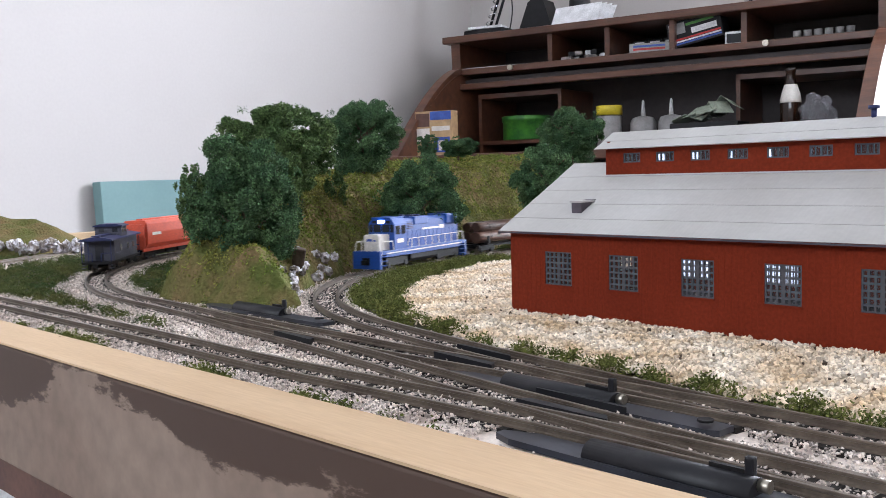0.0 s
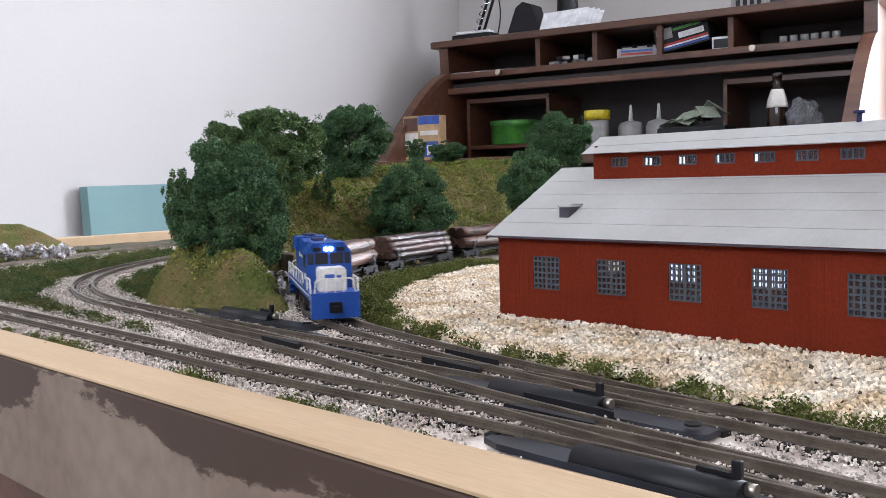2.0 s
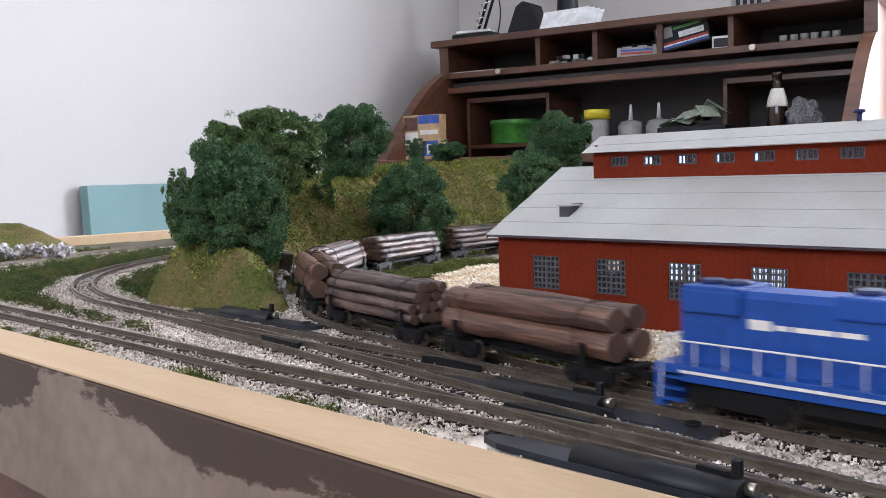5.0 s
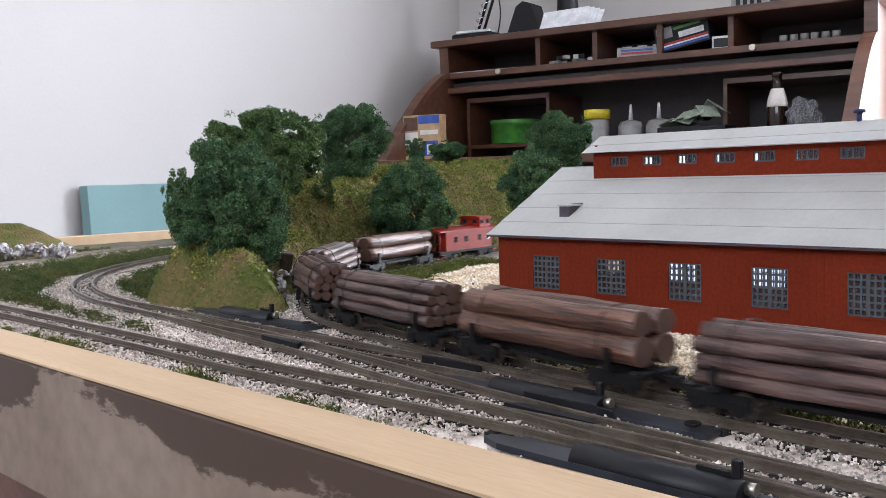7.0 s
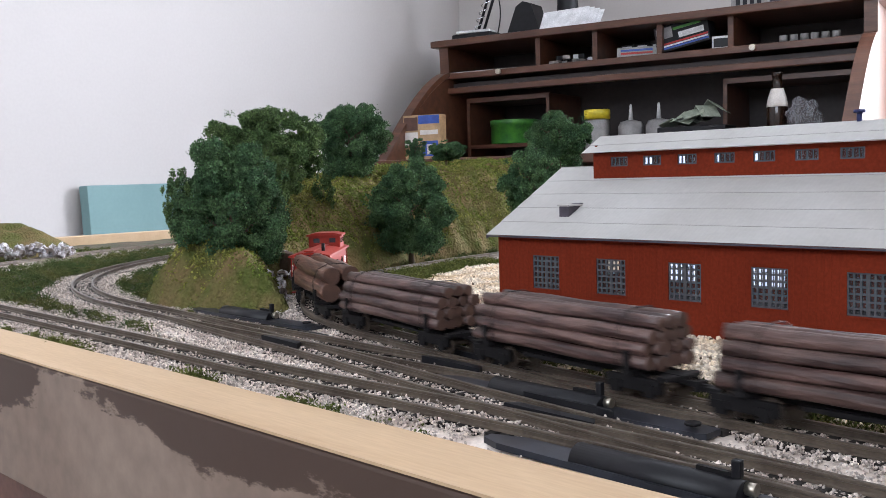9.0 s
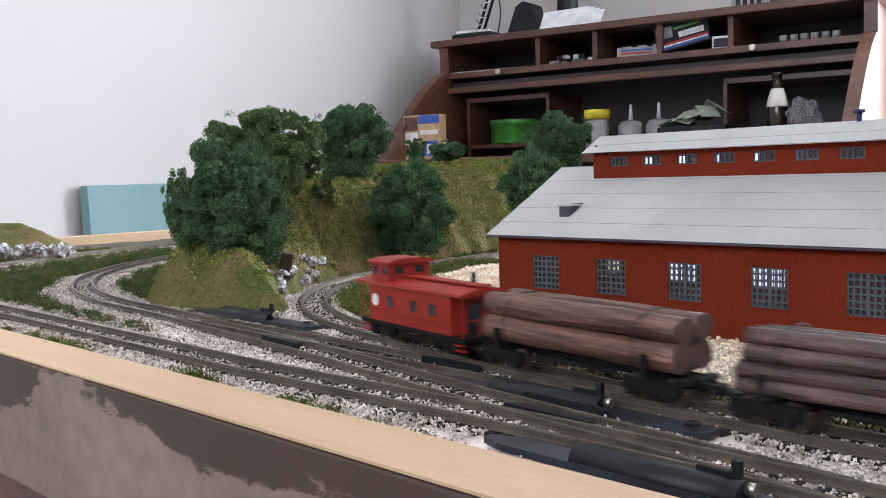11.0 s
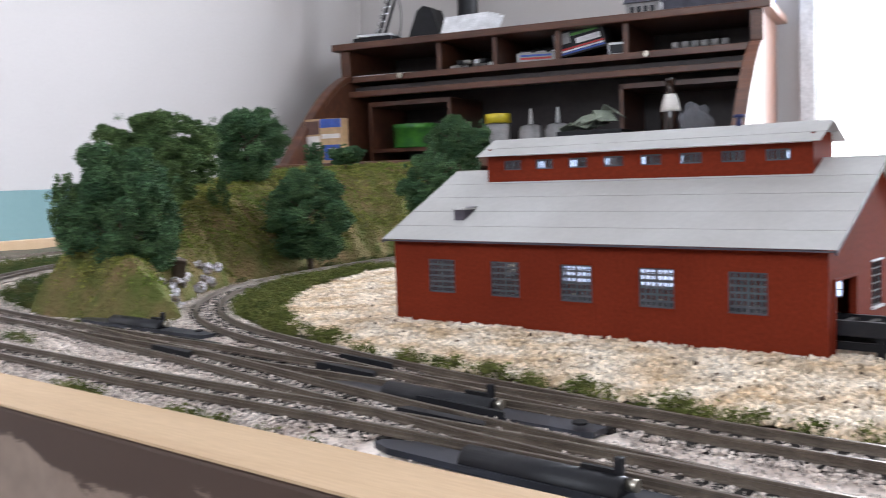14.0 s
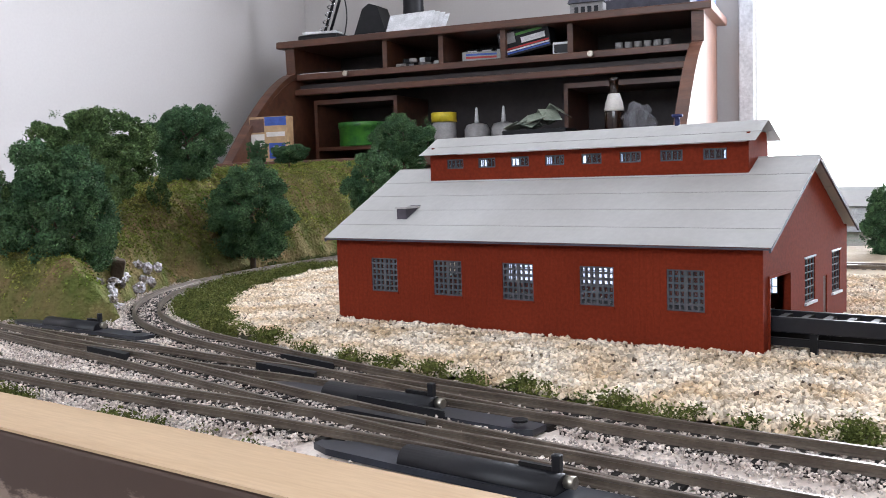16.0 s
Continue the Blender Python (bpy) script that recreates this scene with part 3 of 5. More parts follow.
def foot_gap(p):
    """Distance inside the hill's foot line; negative outside."""
    best = np.full(len(p), 1e9)
    odd = np.zeros(len(p), bool)
    for a, b in zip(FOOT, np.roll(FOOT, -1, 0)):
        ab = b - a
        t = np.clip(((p - a) @ ab) / (ab @ ab), 0, 1)
        best = np.minimum(best, np.linalg.norm(p - a - t[:, None] * ab, axis=1))
        cross = ((a[1] > p[:, 1]) != (b[1] > p[:, 1])) & (p[:, 0] < (b[0] - a[0]) * (p[:, 1] - a[1]) / (b[1] - a[1] + 1e-12) + a[0])
        odd ^= cross
    return np.where(odd, best, -best)


def hill_height(p):
    top = np.interp(p[:, 1], (0.356, 0.40, 0.46, 0.56, 0.68, 0.80), (0.022, 0.027, 0.037, 0.050, 0.060, 0.066))
    g = foot_gap(p) + 0.004 * smooth_noise(p[:, 0], p[:, 1], 110, 4)
    t = np.clip(g / (top * 0.85), 0, 1)
    z = top * (1 - (1 - t) ** 1.7)
    return -0.004 + z + np.where(t > 0, 0.0028 * smooth_noise(p[:, 0], p[:, 1], 210, 3) + 0.0018 * smooth_noise(p[:, 0], p[:, 1], 520, 5), -0.001)


def hill_mesh():
    nx, ny = 230, 260
    x, y = np.meshgrid(np.linspace(-0.30, 0.19, nx), np.linspace(0.345, 0.91, ny), indexing='ij')
    p = np.column_stack([x.ravel(), y.ravel()])
    z = hill_height(p)
    ok = (foot_gap(p) > -0.006).reshape(nx, ny)
    i, j = np.meshgrid(np.arange(nx - 1), np.arange(ny - 1), indexing='ij')
    good = (ok[:-1, :-1] & ok[1:, :-1] & ok[1:, 1:] & ok[:-1, 1:]).ravel()
    a = (i * ny + j).ravel()[good]
    return raw_mesh("hill", np.column_stack([p, z]), np.stack([a, a + ny, a + ny + 1, a + 1], 1), M["hill"], True)


ob = new("hill", hill_mesh())
ob.matrix_basis = TABLE
tagged(ob, "steep olive-green model hill with bare brown earth at its foot", "hill", "", "structure")
p = np.column_stack([rng.uniform(-0.26, -0.01, 420000), rng.uniform(0.35, 0.80, 420000)])
g = foot_gap(p)
lump = smooth_noise(p[:, 0], p[:, 1], 420, 6) + 0.7 * smooth_noise(p[:, 0], p[:, 1], 900, 2)
keep = (g > 0.004 + np.where(p[:, 1] < 0.43, 0.013, 0.007) * rng.random(len(p)) - 0.005 * lump) & (rng.random(len(p)) < 0.75 + 0.35 * lump)
p, lump = p[keep][:170000], lump[keep][:170000]
p3 = np.column_stack([p, hill_height(p) + 0.0020 * np.clip(lump, -0.3, 1.5) * rng.random(len(p)) + rng.uniform(-0.0002, 0.0008, len(p))])
v, f = scatter(p3, rng.uniform(0.28, 0.62, len(p3)) / 1000, LEAF_V, LEAF_F, rng)
ob = new("hill_turf", raw_mesh("hill_turf", v, f, M["turf"]))
ob.matrix_basis = TABLE
tagged(ob, "olive and straw-coloured turf flock on the hill", "turf", "", "stuff")


def mound(name, cx, cy, rx, ry, h, material, label):
    n = 40
    x, y = np.meshgrid(np.linspace(-1, 1, n), np.linspace(-1, 1, n), indexing='ij')
    r = np.sqrt(x ** 2 + y ** 2)
    z = h * np.clip(1 - r ** 2, 0, 1) ** 0.7 * (1 + 0.25 * smooth_noise(x, y, 6, 2)) - 0.004
    a = (np.arange(n - 1)[:, None] * n + np.arange(n - 1)[None]).ravel()
    me = raw_mesh(name, np.stack([cx + rx * x, cy + ry * y, z], -1).reshape(-1, 3), np.stack([a, a + n, a + n + 1, a + 1], 1), material, True)
    ob = new(name, me)
    ob.matrix_basis = TABLE
    return tagged(ob, label, "hill", "", "structure")


mound("far_mound", -0.475, 0.665, 0.075, 0.06, 0.027, M["hill"], "low mound with white rock at its foot")


def clumps(name, pts, lo, hi, material, label, layers=60, spread=0.00125, lift=0.0006):
    pts = clear_of_machines(pts)
    pts[:, 2] += rng.uniform(-0.0012, 0.0014, len(pts))
    q = np.repeat(pts, layers, 0) + rng.normal(0, spread, (len(pts) * layers, 3)) * np.array([1, 1, 0.75])
    q[:, 2] += lift
    v, f = scatter(q, rng.uniform(lo, hi, len(q)) / 1000, LEAF_V, LEAF_F, rng)
    ob = new(name, raw_mesh(name, v, f, material))
    ob.matrix_basis = TABLE
    return tagged(ob, label, "turf", "", "stuff")


# dark turf that follows the inside of the main track
c = np.column_stack([rng.uniform(-0.13, 0.40, 90000), rng.uniform(-0.06, 0.56, 90000), np.full(90000, -0.0025)])
dist, ins = inside_main(c)
c = c[ins & (smooth_noise(c[:, 0], c[:, 1], 300, 8) + 0.6 * smooth_noise(c[:, 0], c[:, 1], 700, 3) > -0.25) & (dist > 0.0108 + 0.002 * smooth_noise(c[:, 0], c[:, 1], 260)) & (dist < lot_edge(c) + 0.0015 + 0.003 * smooth_noise(c[:, 0], c[:, 1], 330, 2))]
c[:, 2] += 0.0010 * (1 + smooth_noise(c[:, 0], c[:, 1], 330, 5))
clumps("dark_turf", c[:1900], 0.18, 0.46, M["hedge"], "dark green turf clumps between track and gravel")
# turf left of the loop and in the strip between loop and front track
c = np.column_stack([rng.uniform(-0.50, 0.12, 120000), rng.uniform(0.10, 0.72, 120000), np.full(120000, -0.0028)])
dist, _ = gap_to(c, ALL_LINES[::4])
c = c[(dist > 0.0175 + 0.003 * smooth_noise(c[:, 0], c[:, 1], 200, 1)) & behind_board(c, 0.006) & (foot_gap(c[:, :2]) < 0.004)]
_, ins = inside_main(c)
c = c[~ins & ((c[:, 0] < -0.16) | (smooth_noise(c[:, 0], c[:, 1], 150, 7) > 0.15))]
clumps("green_turf", c[:2700], 0.18, 0.46, M["grass"], "mid-green turf clumps between the tracks")
# thin turf along the front board
c = np.column_stack([rng.uniform(-0.3, 0.2, 60000), rng.uniform(0.0, 0.4, 60000), np.full(60000, -0.0022)])
c = c[behind_board(c, 0.0005) & ~behind_board(c, 0.006)]
c = c[(smooth_noise(c[:, 0], c[:, 1], 120, 9) > 0.25) & ((c[:, 0] < -0.035) | (c[:, 0] > 0.06))]
clumps("edge_turf", c[:300], 0.16, 0.42, M["hedge"], "thin olive turf tufts beside the front board")


# rock faces at the foot of the hill
def rock(cx, cy, cz, rx, ry, rz, seed):
    bm = bmesh.new()
    bmesh.ops.create_icosphere(bm, subdivisions=3, radius=1)
    for vv in bm.verts:
        k = 1 + 0.42 * noise.noise(vv.co * 2.2 + Vector((seed, 0, 0))) + 0.20 * noise.noise(vv.co * 5 + Vector((0, seed, 0))) + 0.12 * noise.noise(vv.co * 11)
        vv.co = Vector((vv.co.x * rx, vv.co.y * ry, vv.co.z * rz)) * k
    ob = part("rock", bm, M["rock"], None, "", TABLE @ pose(cx, cy, cz, 0, 0, seed * 40))
    return tagged(ob, "jagged white and grey plaster rock at the hill's foot", "rock", "rocks at the hill's foot")


rs = np.random.default_rng(5)
for i in range(24):
    y = 0.397 + 0.0036 * i
    x = float(np.interp(y, (0.378, 0.405, 0.450, 0.508), (-0.1375, -0.1455, -0.1505, -0.1445))) + rs.uniform(-0.004, 0.003)
    z = float(hill_height(np.array([[x, y]]))[0]) + 0.001
    if i % 5 != 2:
        rock(x, y, z, rs.uniform(0.0014, 0.0030), rs.uniform(0.0018, 0.0036), rs.uniform(0.0016, 0.0032), i + 0.7)
for i in range(20):
    x, y = -0.485 + 0.0053 * i + rs.uniform(-0.003, 0.003), 0.612 + 0.016 * abs(i - 7) / 7 + rs.uniform(-0.004, 0.004)
    rock(x, y, 0.002 + rs.uniform(0, 0.005), rs.uniform(0.003, 0.0055), rs.uniform(0.003, 0.005), rs.uniform(0.003, 0.006), i + 0.3)
ob = boxes("brown_stump", [(-0.003, 0.003, -0.003, 0.003, -0.008, 0.003)], M["bark"], None, "", 0.0012, TABLE @ pose(-0.149, 0.430, 0.0135, 8, 12, 20))
tagged(ob, "small brown tree stump on the hillside", "stump")


# ---- trees ----
def tree(name, cx, cy, cz, r, h, leaf, label, seed, dens=1.0, skirt=4):
    rs = np.random.default_rng(seed)
    base = float(hill_height(np.array([[cx, cy]]))[0]) if foot_gap(np.array([[cx, cy]]))[0] > 0 else -0.004
    base = min(base, cz - h * 0.55)
    t = thing(name, TABLE @ pose(cx, cy, base), label, "tree", "model trees on the layout")
    top = cz - base
    bm = bmesh.new()
    rod(bm, (0, 0, -0.003), (0, 0, top), r * 0.07, 8, r * 0.035)
    for k in range(7):
        a = k * 2.4 + seed
        z0 = top - h * (0.7 - 0.12 * k)
        rod(bm, (0, 0, max(z0, 0.001)), (r * 0.6 * math.cos(a), r * 0.6 * math.sin(a), z0 + h * 0.45), r * 0.035, 6, r * 0.012)
    part("trunk", bm, M["bark"], t)
    lobes = []
    for k in range(int(50 + 75 * r / 0.022)):
        d = rs.normal(size=3)
        d /= np.linalg.norm(d)
        d *= rs.uniform(0.62, 0.93) * (1 + 0.10 * math.sin(3 * d[0] + seed) + 0.08 * math.sin(5 * d[2] + 2 * seed))
        lobes.append((d, rs.uniform(0.085, 0.19)))
    for k in range(skirt):                                 # foliage that reaches down to the ground
        a = rs.uniform(0, 6.28)
        lobes.append((np.array([0.42 * math.cos(a), 0.42 * math.sin(a), -0.80]), rs.uniform(0.24, 0.34)))
    pos = []
    per = int(820 * dens * (r / 0.022) ** 1.7) + 40
    for c0, rad in lobes:
        n = int(per * 0.62 * (rad / 0.16) ** 2)
        d = rs.normal(size=(n, 3))
        d /= np.linalg.norm(d, axis=1)[:, None]
        bumpy = 1 + 0.28 * np.sin(d[:, :1] * 8 + c0[0] * 17) * np.sin(d[:, 1:2] * 9 + c0[1] * 13) * np.cos(d[:, 2:] * 7 + c0[2] * 11) + 0.10 * rs.normal(size=(n, 1))
        pos.append(c0 + d * rad * (rs.uniform(0.3, 1.0, (n, 1)) ** 0.35) * bumpy)
    for k in range(int(26 * r / 0.022)):                   # loose sprigs at the outline
        d = rs.normal(size=3)
        d /= np.linalg.norm(d)
        n = 40
        pos.append(d * rs.uniform(0.9, 1.05) + rs.normal(0, 0.045, (n, 3)))
    d = rs.normal(size=(per * 3, 3))
    pos.append(d / np.linalg.norm(d, axis=1)[:, None] * rs.uniform(0.35, 0.68, (per * 3, 1)))
    pos = np.vstack(pos) * np.array([r, r, h])
    pos[:, 2] += top
    pos = pos[pos[:, 2] > -0.009]
    vv, ff = scatter(pos, rs.uniform(0.26, 0.62, len(pos)) / 1000 * (0.8 if r < 0.012 else 1.0), LEAF_V, LEAF_F, rs)
    ob = new("crown", raw_mesh("crown", vv, ff, leaf))
    ob.parent = t
    return t


tree("tree", -0.1675, 0.409, 0.0390, 0.0270, 0.0320, M["leaf"], "large round tree with dense dark green foam foliage", 11)
tree("tree", -0.178, 0.481, 0.066, 0.0315, 0.0245, M["leaf_dark"], "broad spreading tree with wiry olive-green foliage", 12)
tree("tree", -0.162, 0.607, 0.078, 0.0270, 0.0245, M["leaf"], "round green tree on the crest of the hill", 13)
tree("tree", -0.113, 0.557, 0.0320, 0.0285, 0.0245, M["leaf"], "broad dark green tree at the foot of the slope", 14, 1.0, 9)
tree("sapling", -0.1600, 0.535, 0.0395, 0.0075, 0.0150, M["leaf_dark"], "small dark green sapling on the slope", 15)
tree("tree", -0.029, 0.759, 0.078, 0.0255, 0.0225, M["leaf"], "bright green tree on the far end of the hill", 16)
tree("tree", -0.042, 0.622, 0.046, 0.0215, 0.0235, M["leaf"], "round green tree close behind the engine house", 17)
tree("bush", -0.137, 0.711, 0.072, 0.0090, 0.0085, M["leaf"], "small round green bush on the crest", 18)
tree("bush", -0.114, 0.714, 0.070, 0.0150, 0.0070, M["leaf"], "low wide green bush on the crest", 19)
tree("sapling", -0.191, 0.405, 0.0415, 0.0074, 0.0155, M["leaf_dark"], "thin dark green sapling beside the large tree", 20)
tree("tree", 0.254, 0.529, 0.016, 0.0180, 0.0210, M["leaf"], "green tree beyond the engine house", 21)

# ---- the engine house (millimetres, scaled to metres) ----
def mm(*specs):
    return [tuple(c / 1000 for c in s) for s in specs]


L_, B_, EAVE, RIDGE = 158.7, 83.3, 28.0, 52.2
SLOPE = (RIDGE - EAVE) / (B_ / 2 + 3)
house = thing("engine_house", HOUSE, "red-walled model engine house with a grey corrugated roof", "building")
WINS = [(16.8 + 28.5 * i, 29.0 + 28.3 * i, 9.1, 21.1) for i in range(5)]


def sash_window(parent, x0, x1, z0, z1, y, cols, rows, depth=0.8, name="window", glazing="pane", thick=False):
    """A window lattice with open cells, and a thin pane behind it."""
    def cuts(a, b, n, bar):
        out = [a, a + 0.5]
        for k in range(1, n):
            c = a + (b - a) * k / n
            w = (1.15 if k * 2 == n and bar else 0.62) if thick else (0.55 if k * 2 == n and bar else 0.30)
            out += [c - w / 2, c + w / 2]
        return out + [b - 0.5, b]
    xs, zs = cuts(x0, x1, cols, True), cuts(z0, z1, rows, False)

    def hole(x, z):
        i = max(k for k in range(len(xs)) if xs[k] <= x)
        j = max(k for k in range(len(zs)) if zs[k] <= z)
        return i % 2 == 1 and j % 2 == 1
    bm = bmesh.new()
    lattice(bm, xs, zs, y, y + depth * 0.6, hole)
    w = part(name, bm, M["sash"], parent)
    boxes("pane", mm((x0 + 0.3, x1 - 0.3, y + depth * 0.65, y + depth * 0.75, z0 + 0.3, z1 - 0.3)), M[glazing], w)
    return w


def wall_with(bm, x0, x1, z0, z1, holes, y0, y1):
    xs = sorted({x0, x1, *(h[0] for h in holes), *(h[1] for h in holes)})
    zs = sorted({z0, z1, *(h[2] for h in holes), *(h[3] for h in holes)})
    lattice(bm, xs, zs, y0, y1, lambda x, z: any(a < x < b and c < z < d for a, b, c, d in holes))


bm = bmesh.new()
box(bm, 0, 0.00035, 0, 0.00006, -0.003, EAVE / 1000 - 0.0006)
BATTEN = finish(bm, "batten", M["brick"])
for name, y in (("front_wall", 0.0), ("back_wall", B_ - 1.5)):
    bm = bmesh.new()
    wins = WINS if y == 0 else [(20, 34, 4, 21.5), (57, 72, 4, 21.5), (122, 136, 4, 21.5)]
    wall_with(bm, 0, L_, -3, EAVE + 1.3, wins, y, y + 1.5)
    wall = part(name, bm, M["brick"], house)
    for a, b, c, d in wins:
        w = sash_window(wall, a, b, c, d, y + 0.3, 6, 6, 0.8, "window", "pane" if y == 0 else "frosted", y == 0)
        boxes("sill", mm((a - 0.3, b + 0.3, y - 0.35, y + 0.25, c - 0.6, c)), M["brick"], w)
    for x in np.arange(1, L_ - 1, 2.2):
        if not any(a - 0.6 < x < b + 0.4 for a, b, _, _ in wins):
            ob = new("batten", BATTEN)
            ob.parent = wall
            ob.location = (x / 1000, (-0.06 if y == 0 else B_) / 1000, 0)
GH = [(4.5, 22.0, -3.0, 19.0), (36.8, 47.0, 8.0, 21.5), (56.0, 60.0, 2.0, 14.3), (65.5, 75.0, 7.8, 21.3)]
for name, x in (("gable_wall", L_ - 1.5), ("gable_wall", 0.0)):
    holes = GH if x > 1 else [GH[1], GH[3]]
    bm = bmesh.new()
    wall_with(bm, 1.5, B_ - 1.5, -3, EAVE - 0.5, holes, -x - 1.5, -x)
    bmesh.ops.rotate(bm, verts=bm.verts, cent=(0, 0, 0), matrix=Matrix.Rotation(radians(90), 3, 'Z'))
    prism(bm, [(0.0, (EAVE - 0.5) / 1000), (B_ / 1000, (EAVE - 0.5) / 1000), (B_ / 2000, (RIDGE - 1.2) / 1000)], x / 1000, (x + 1.5) / 1000, 'x')
    wall = part(name, bm, M["brick"], house)
    for a, b, c, d in holes:
        if d > 20:
            w = sash_window(wall, a, b, c, d, 0.3, 3, 6)
            w.matrix_basis = pose((x + 1.5) / 1000, 0, 0, 0, 0, 90)
            boxes("sill", mm((a - 0.5, b + 0.5, -0.7, 0.1, c - 0.7, c)), M["sill"], w)
            boxes("lintel", mm((a - 0.3, b + 0.3, -0.3, 0.1, d, d + 0.5)), M["sill"], w)
        elif a > 50:
            dr = boxes("side_door", mm((a, b, 0.4, 0.9, c, d)), M["brown_card"], wall, "small dark red door")
            dr.matrix_basis = pose((x + 1.5) / 1000, 0, 0, 0, 0, 90)
            boxes("step", mm((a - 1, b + 1, -2.5, 0, c - 1.5, c - 0.1)), M["sill"], dr)
        else:
            boxes("door_frame", mm((x + 1.45, x + 2.0, a - 0.7, a, -3, d + 0.7), (x + 1.45, x + 2.0, b, b + 0.7, -3, d + 0.7), (x + 1.45, x + 2.0, a, b, d, d + 0.7)), M["brick"], wall)
boxes("floor_slab", mm((1.6, L_ - 1.6, 1.6, B_ - 1.6, -2.9, -1.2)), M["dark"], house, "dark interior floor")


def roof_panels(y_from, z_from, y_to, z_to, x0, x1, rows, name, parent, flip=False):
    """Overlapping corrugated strips up one slope; each strip is a piece."""
    n = int((x1 - x0) / 0.75)
    run, rise = y_to - y_from, z_to - z_from
    ln = math.hypot(run, rise)
    up = Vector((0, run / ln, rise / ln))
    nor = Vector((0, -rise / ln, run / ln)) * (1 if run > 0 else -1)
    for r in range(rows):
        a, b = ln * r / rows - (0.7 if r else 0), ln * (r + 1) / rows
        vs = []
        for k in range(n + 1):
            x = x0 + (x1 - x0) * k / n
            w = 0.035 * (k % 2)
            for s, lift in ((a, 0.30 if r else 0.30), (b, 0.14 if r < rows - 1 else 0.3)):
                for th in (0.0, -0.16):
                    p = Vector((x, y_from, z_from)) + up * s + nor * (lift + w + th)
                    vs.append(tuple(p / 1000))
        vs = np.array(vs)
        fs = []
        for k in range(n):
            o = 4 * k
            fs += [(o, o + 4, o + 6, o + 2), (o + 1, o + 3, o + 7, o + 5), (o, o + 1, o + 5, o + 4), (o + 2, o + 6, o + 7, o + 3)]
        fs += [(0, 2, 3, 1), (4 * n, 4 * n + 1, 4 * n + 3, 4 * n + 2)]
        ob = new(name, raw_mesh(name, vs, np.array(fs), M["roof"]))
        ob.parent = parent


rf = boxes("roof", mm((-3, L_ + 3, B_ / 2 - 0.4, B_ / 2 + 0.4, RIDGE - 0.3, RIDGE + 0.5)), M["roof"], house, "light grey corrugated roof in overlapping strips")
roof_panels(-3.0, EAVE, B_ / 2, RIDGE, -3.2, L_ + 3.2, 5, "roof_strip", rf)
roof_panels(B_ + 3.0, EAVE, B_ / 2, RIDGE, -3.2, L_ + 3.2, 5, "roof_strip", rf)
boxes("eave_trim", mm((-3.2, L_ + 3.2, -3.3, -2.7, EAVE - 0.55, EAVE - 0.05)), M["trim"], house)
for x in (-3.2, L_ + 2.6):
    bm = bmesh.new()
    prism(bm, [(-3.2 / 1000, (EAVE - 1.2) / 1000), (B_ / 2000, (RIDGE - 1.0) / 1000), ((B_ + 3.2) / 1000, (EAVE - 1.2) / 1000), ((B_ + 3.0) / 1000, EAVE / 1000 - 1e-4), (B_ / 2000, RIDGE / 1000 - 1e-4), (-3.0 / 1000, EAVE / 1000 - 1e-4)],
          x / 1000, (x + 0.6) / 1000, 'x')
    part("barge_board", bm, M["trim"], house)
# roof lantern
CX0, CX1, CY0, CY1, CZ1 = 19.5, 143.2, 33.0, 50.3, 57.4
CW = [(27.5 + 14.45 * i, 35.2 + 14.45 * i, 52.2, 55.8) for i in range(8)]
base_z = EAVE + (CY0 + 3) * SLOPE
lantern = boxes("lantern", mm((CX0, CX0 + 1, CY0 + 1, CY1 - 1, base_z - 1.5, CZ1 + 3)), M["brick"], house, "red roof lantern with a row of small windows")
boxes("lantern_end", mm((CX1 - 1, CX1, CY0 + 1, CY1 - 1, base_z - 1.5, CZ1 + 3)), M["brick"], lantern)
for y in (CY0, CY1 - 1):
    bm = bmesh.new()
    wall_with(bm, CX0, CX1, base_z - 1.5, CZ1, CW, y, y + 1)
    part("lantern_wall", bm, M["brick"], lantern)
for a, b, c, d in CW:
    sash_window(lantern, a, b, c, d, CY0 + 0.3, 4, 1, 0.5, "lantern_window")
    sash_window(lantern, a, b, c, d, CY1 - 0.8, 4, 1, 0.5, "lantern_window", "frosted")
roof_panels(CY0 - 3.2, CZ1, (CY0 + CY1) / 2, 63.8, CX0 - 3, CX1 + 3.2, 2, "lantern_roof_strip", lantern)
roof_panels(CY1 + 3.2, CZ1, (CY0 + CY1) / 2, 63.8, CX0 - 3, CX1 + 3.2, 2, "lantern_roof_strip", lantern)
bm = bmesh.new()
rod(bm, (0.1165, (CY0 + CY1) / 2000, 0.063), (0.1165, (CY0 + CY1) / 2000, 0.0665), 0.0009, 10)
rod(bm, (0.1165, (CY0 + CY1) / 2000, 0.0665), (0.1165, (CY0 + CY1) / 2000, 0.0675), 0.0018, 10)
part("vent_pipe", bm, M["navy"], lantern, "dark blue vent cap")
bm = bmesh.new()
vy, vz = 8.5, EAVE + 11.5 * SLOPE
prism(bm, [(vy / 1000, (vz - 0.8) / 1000), (vy / 1000, (vz + 4.0) / 1000), ((vy + 8.5) / 1000, (vz + 5.0) / 1000)], 0.0226, 0.0270, 'x')
dormer = part("roof_vent", bm, M["trim"], house, "small dark roof vent with a flat grey cap")
boxes("vent_cap", mm((22.1, 27.6, vy - 0.5, vy + 7.2, vz + 4.1, vz + 4.7)), M["roof"], dormer)

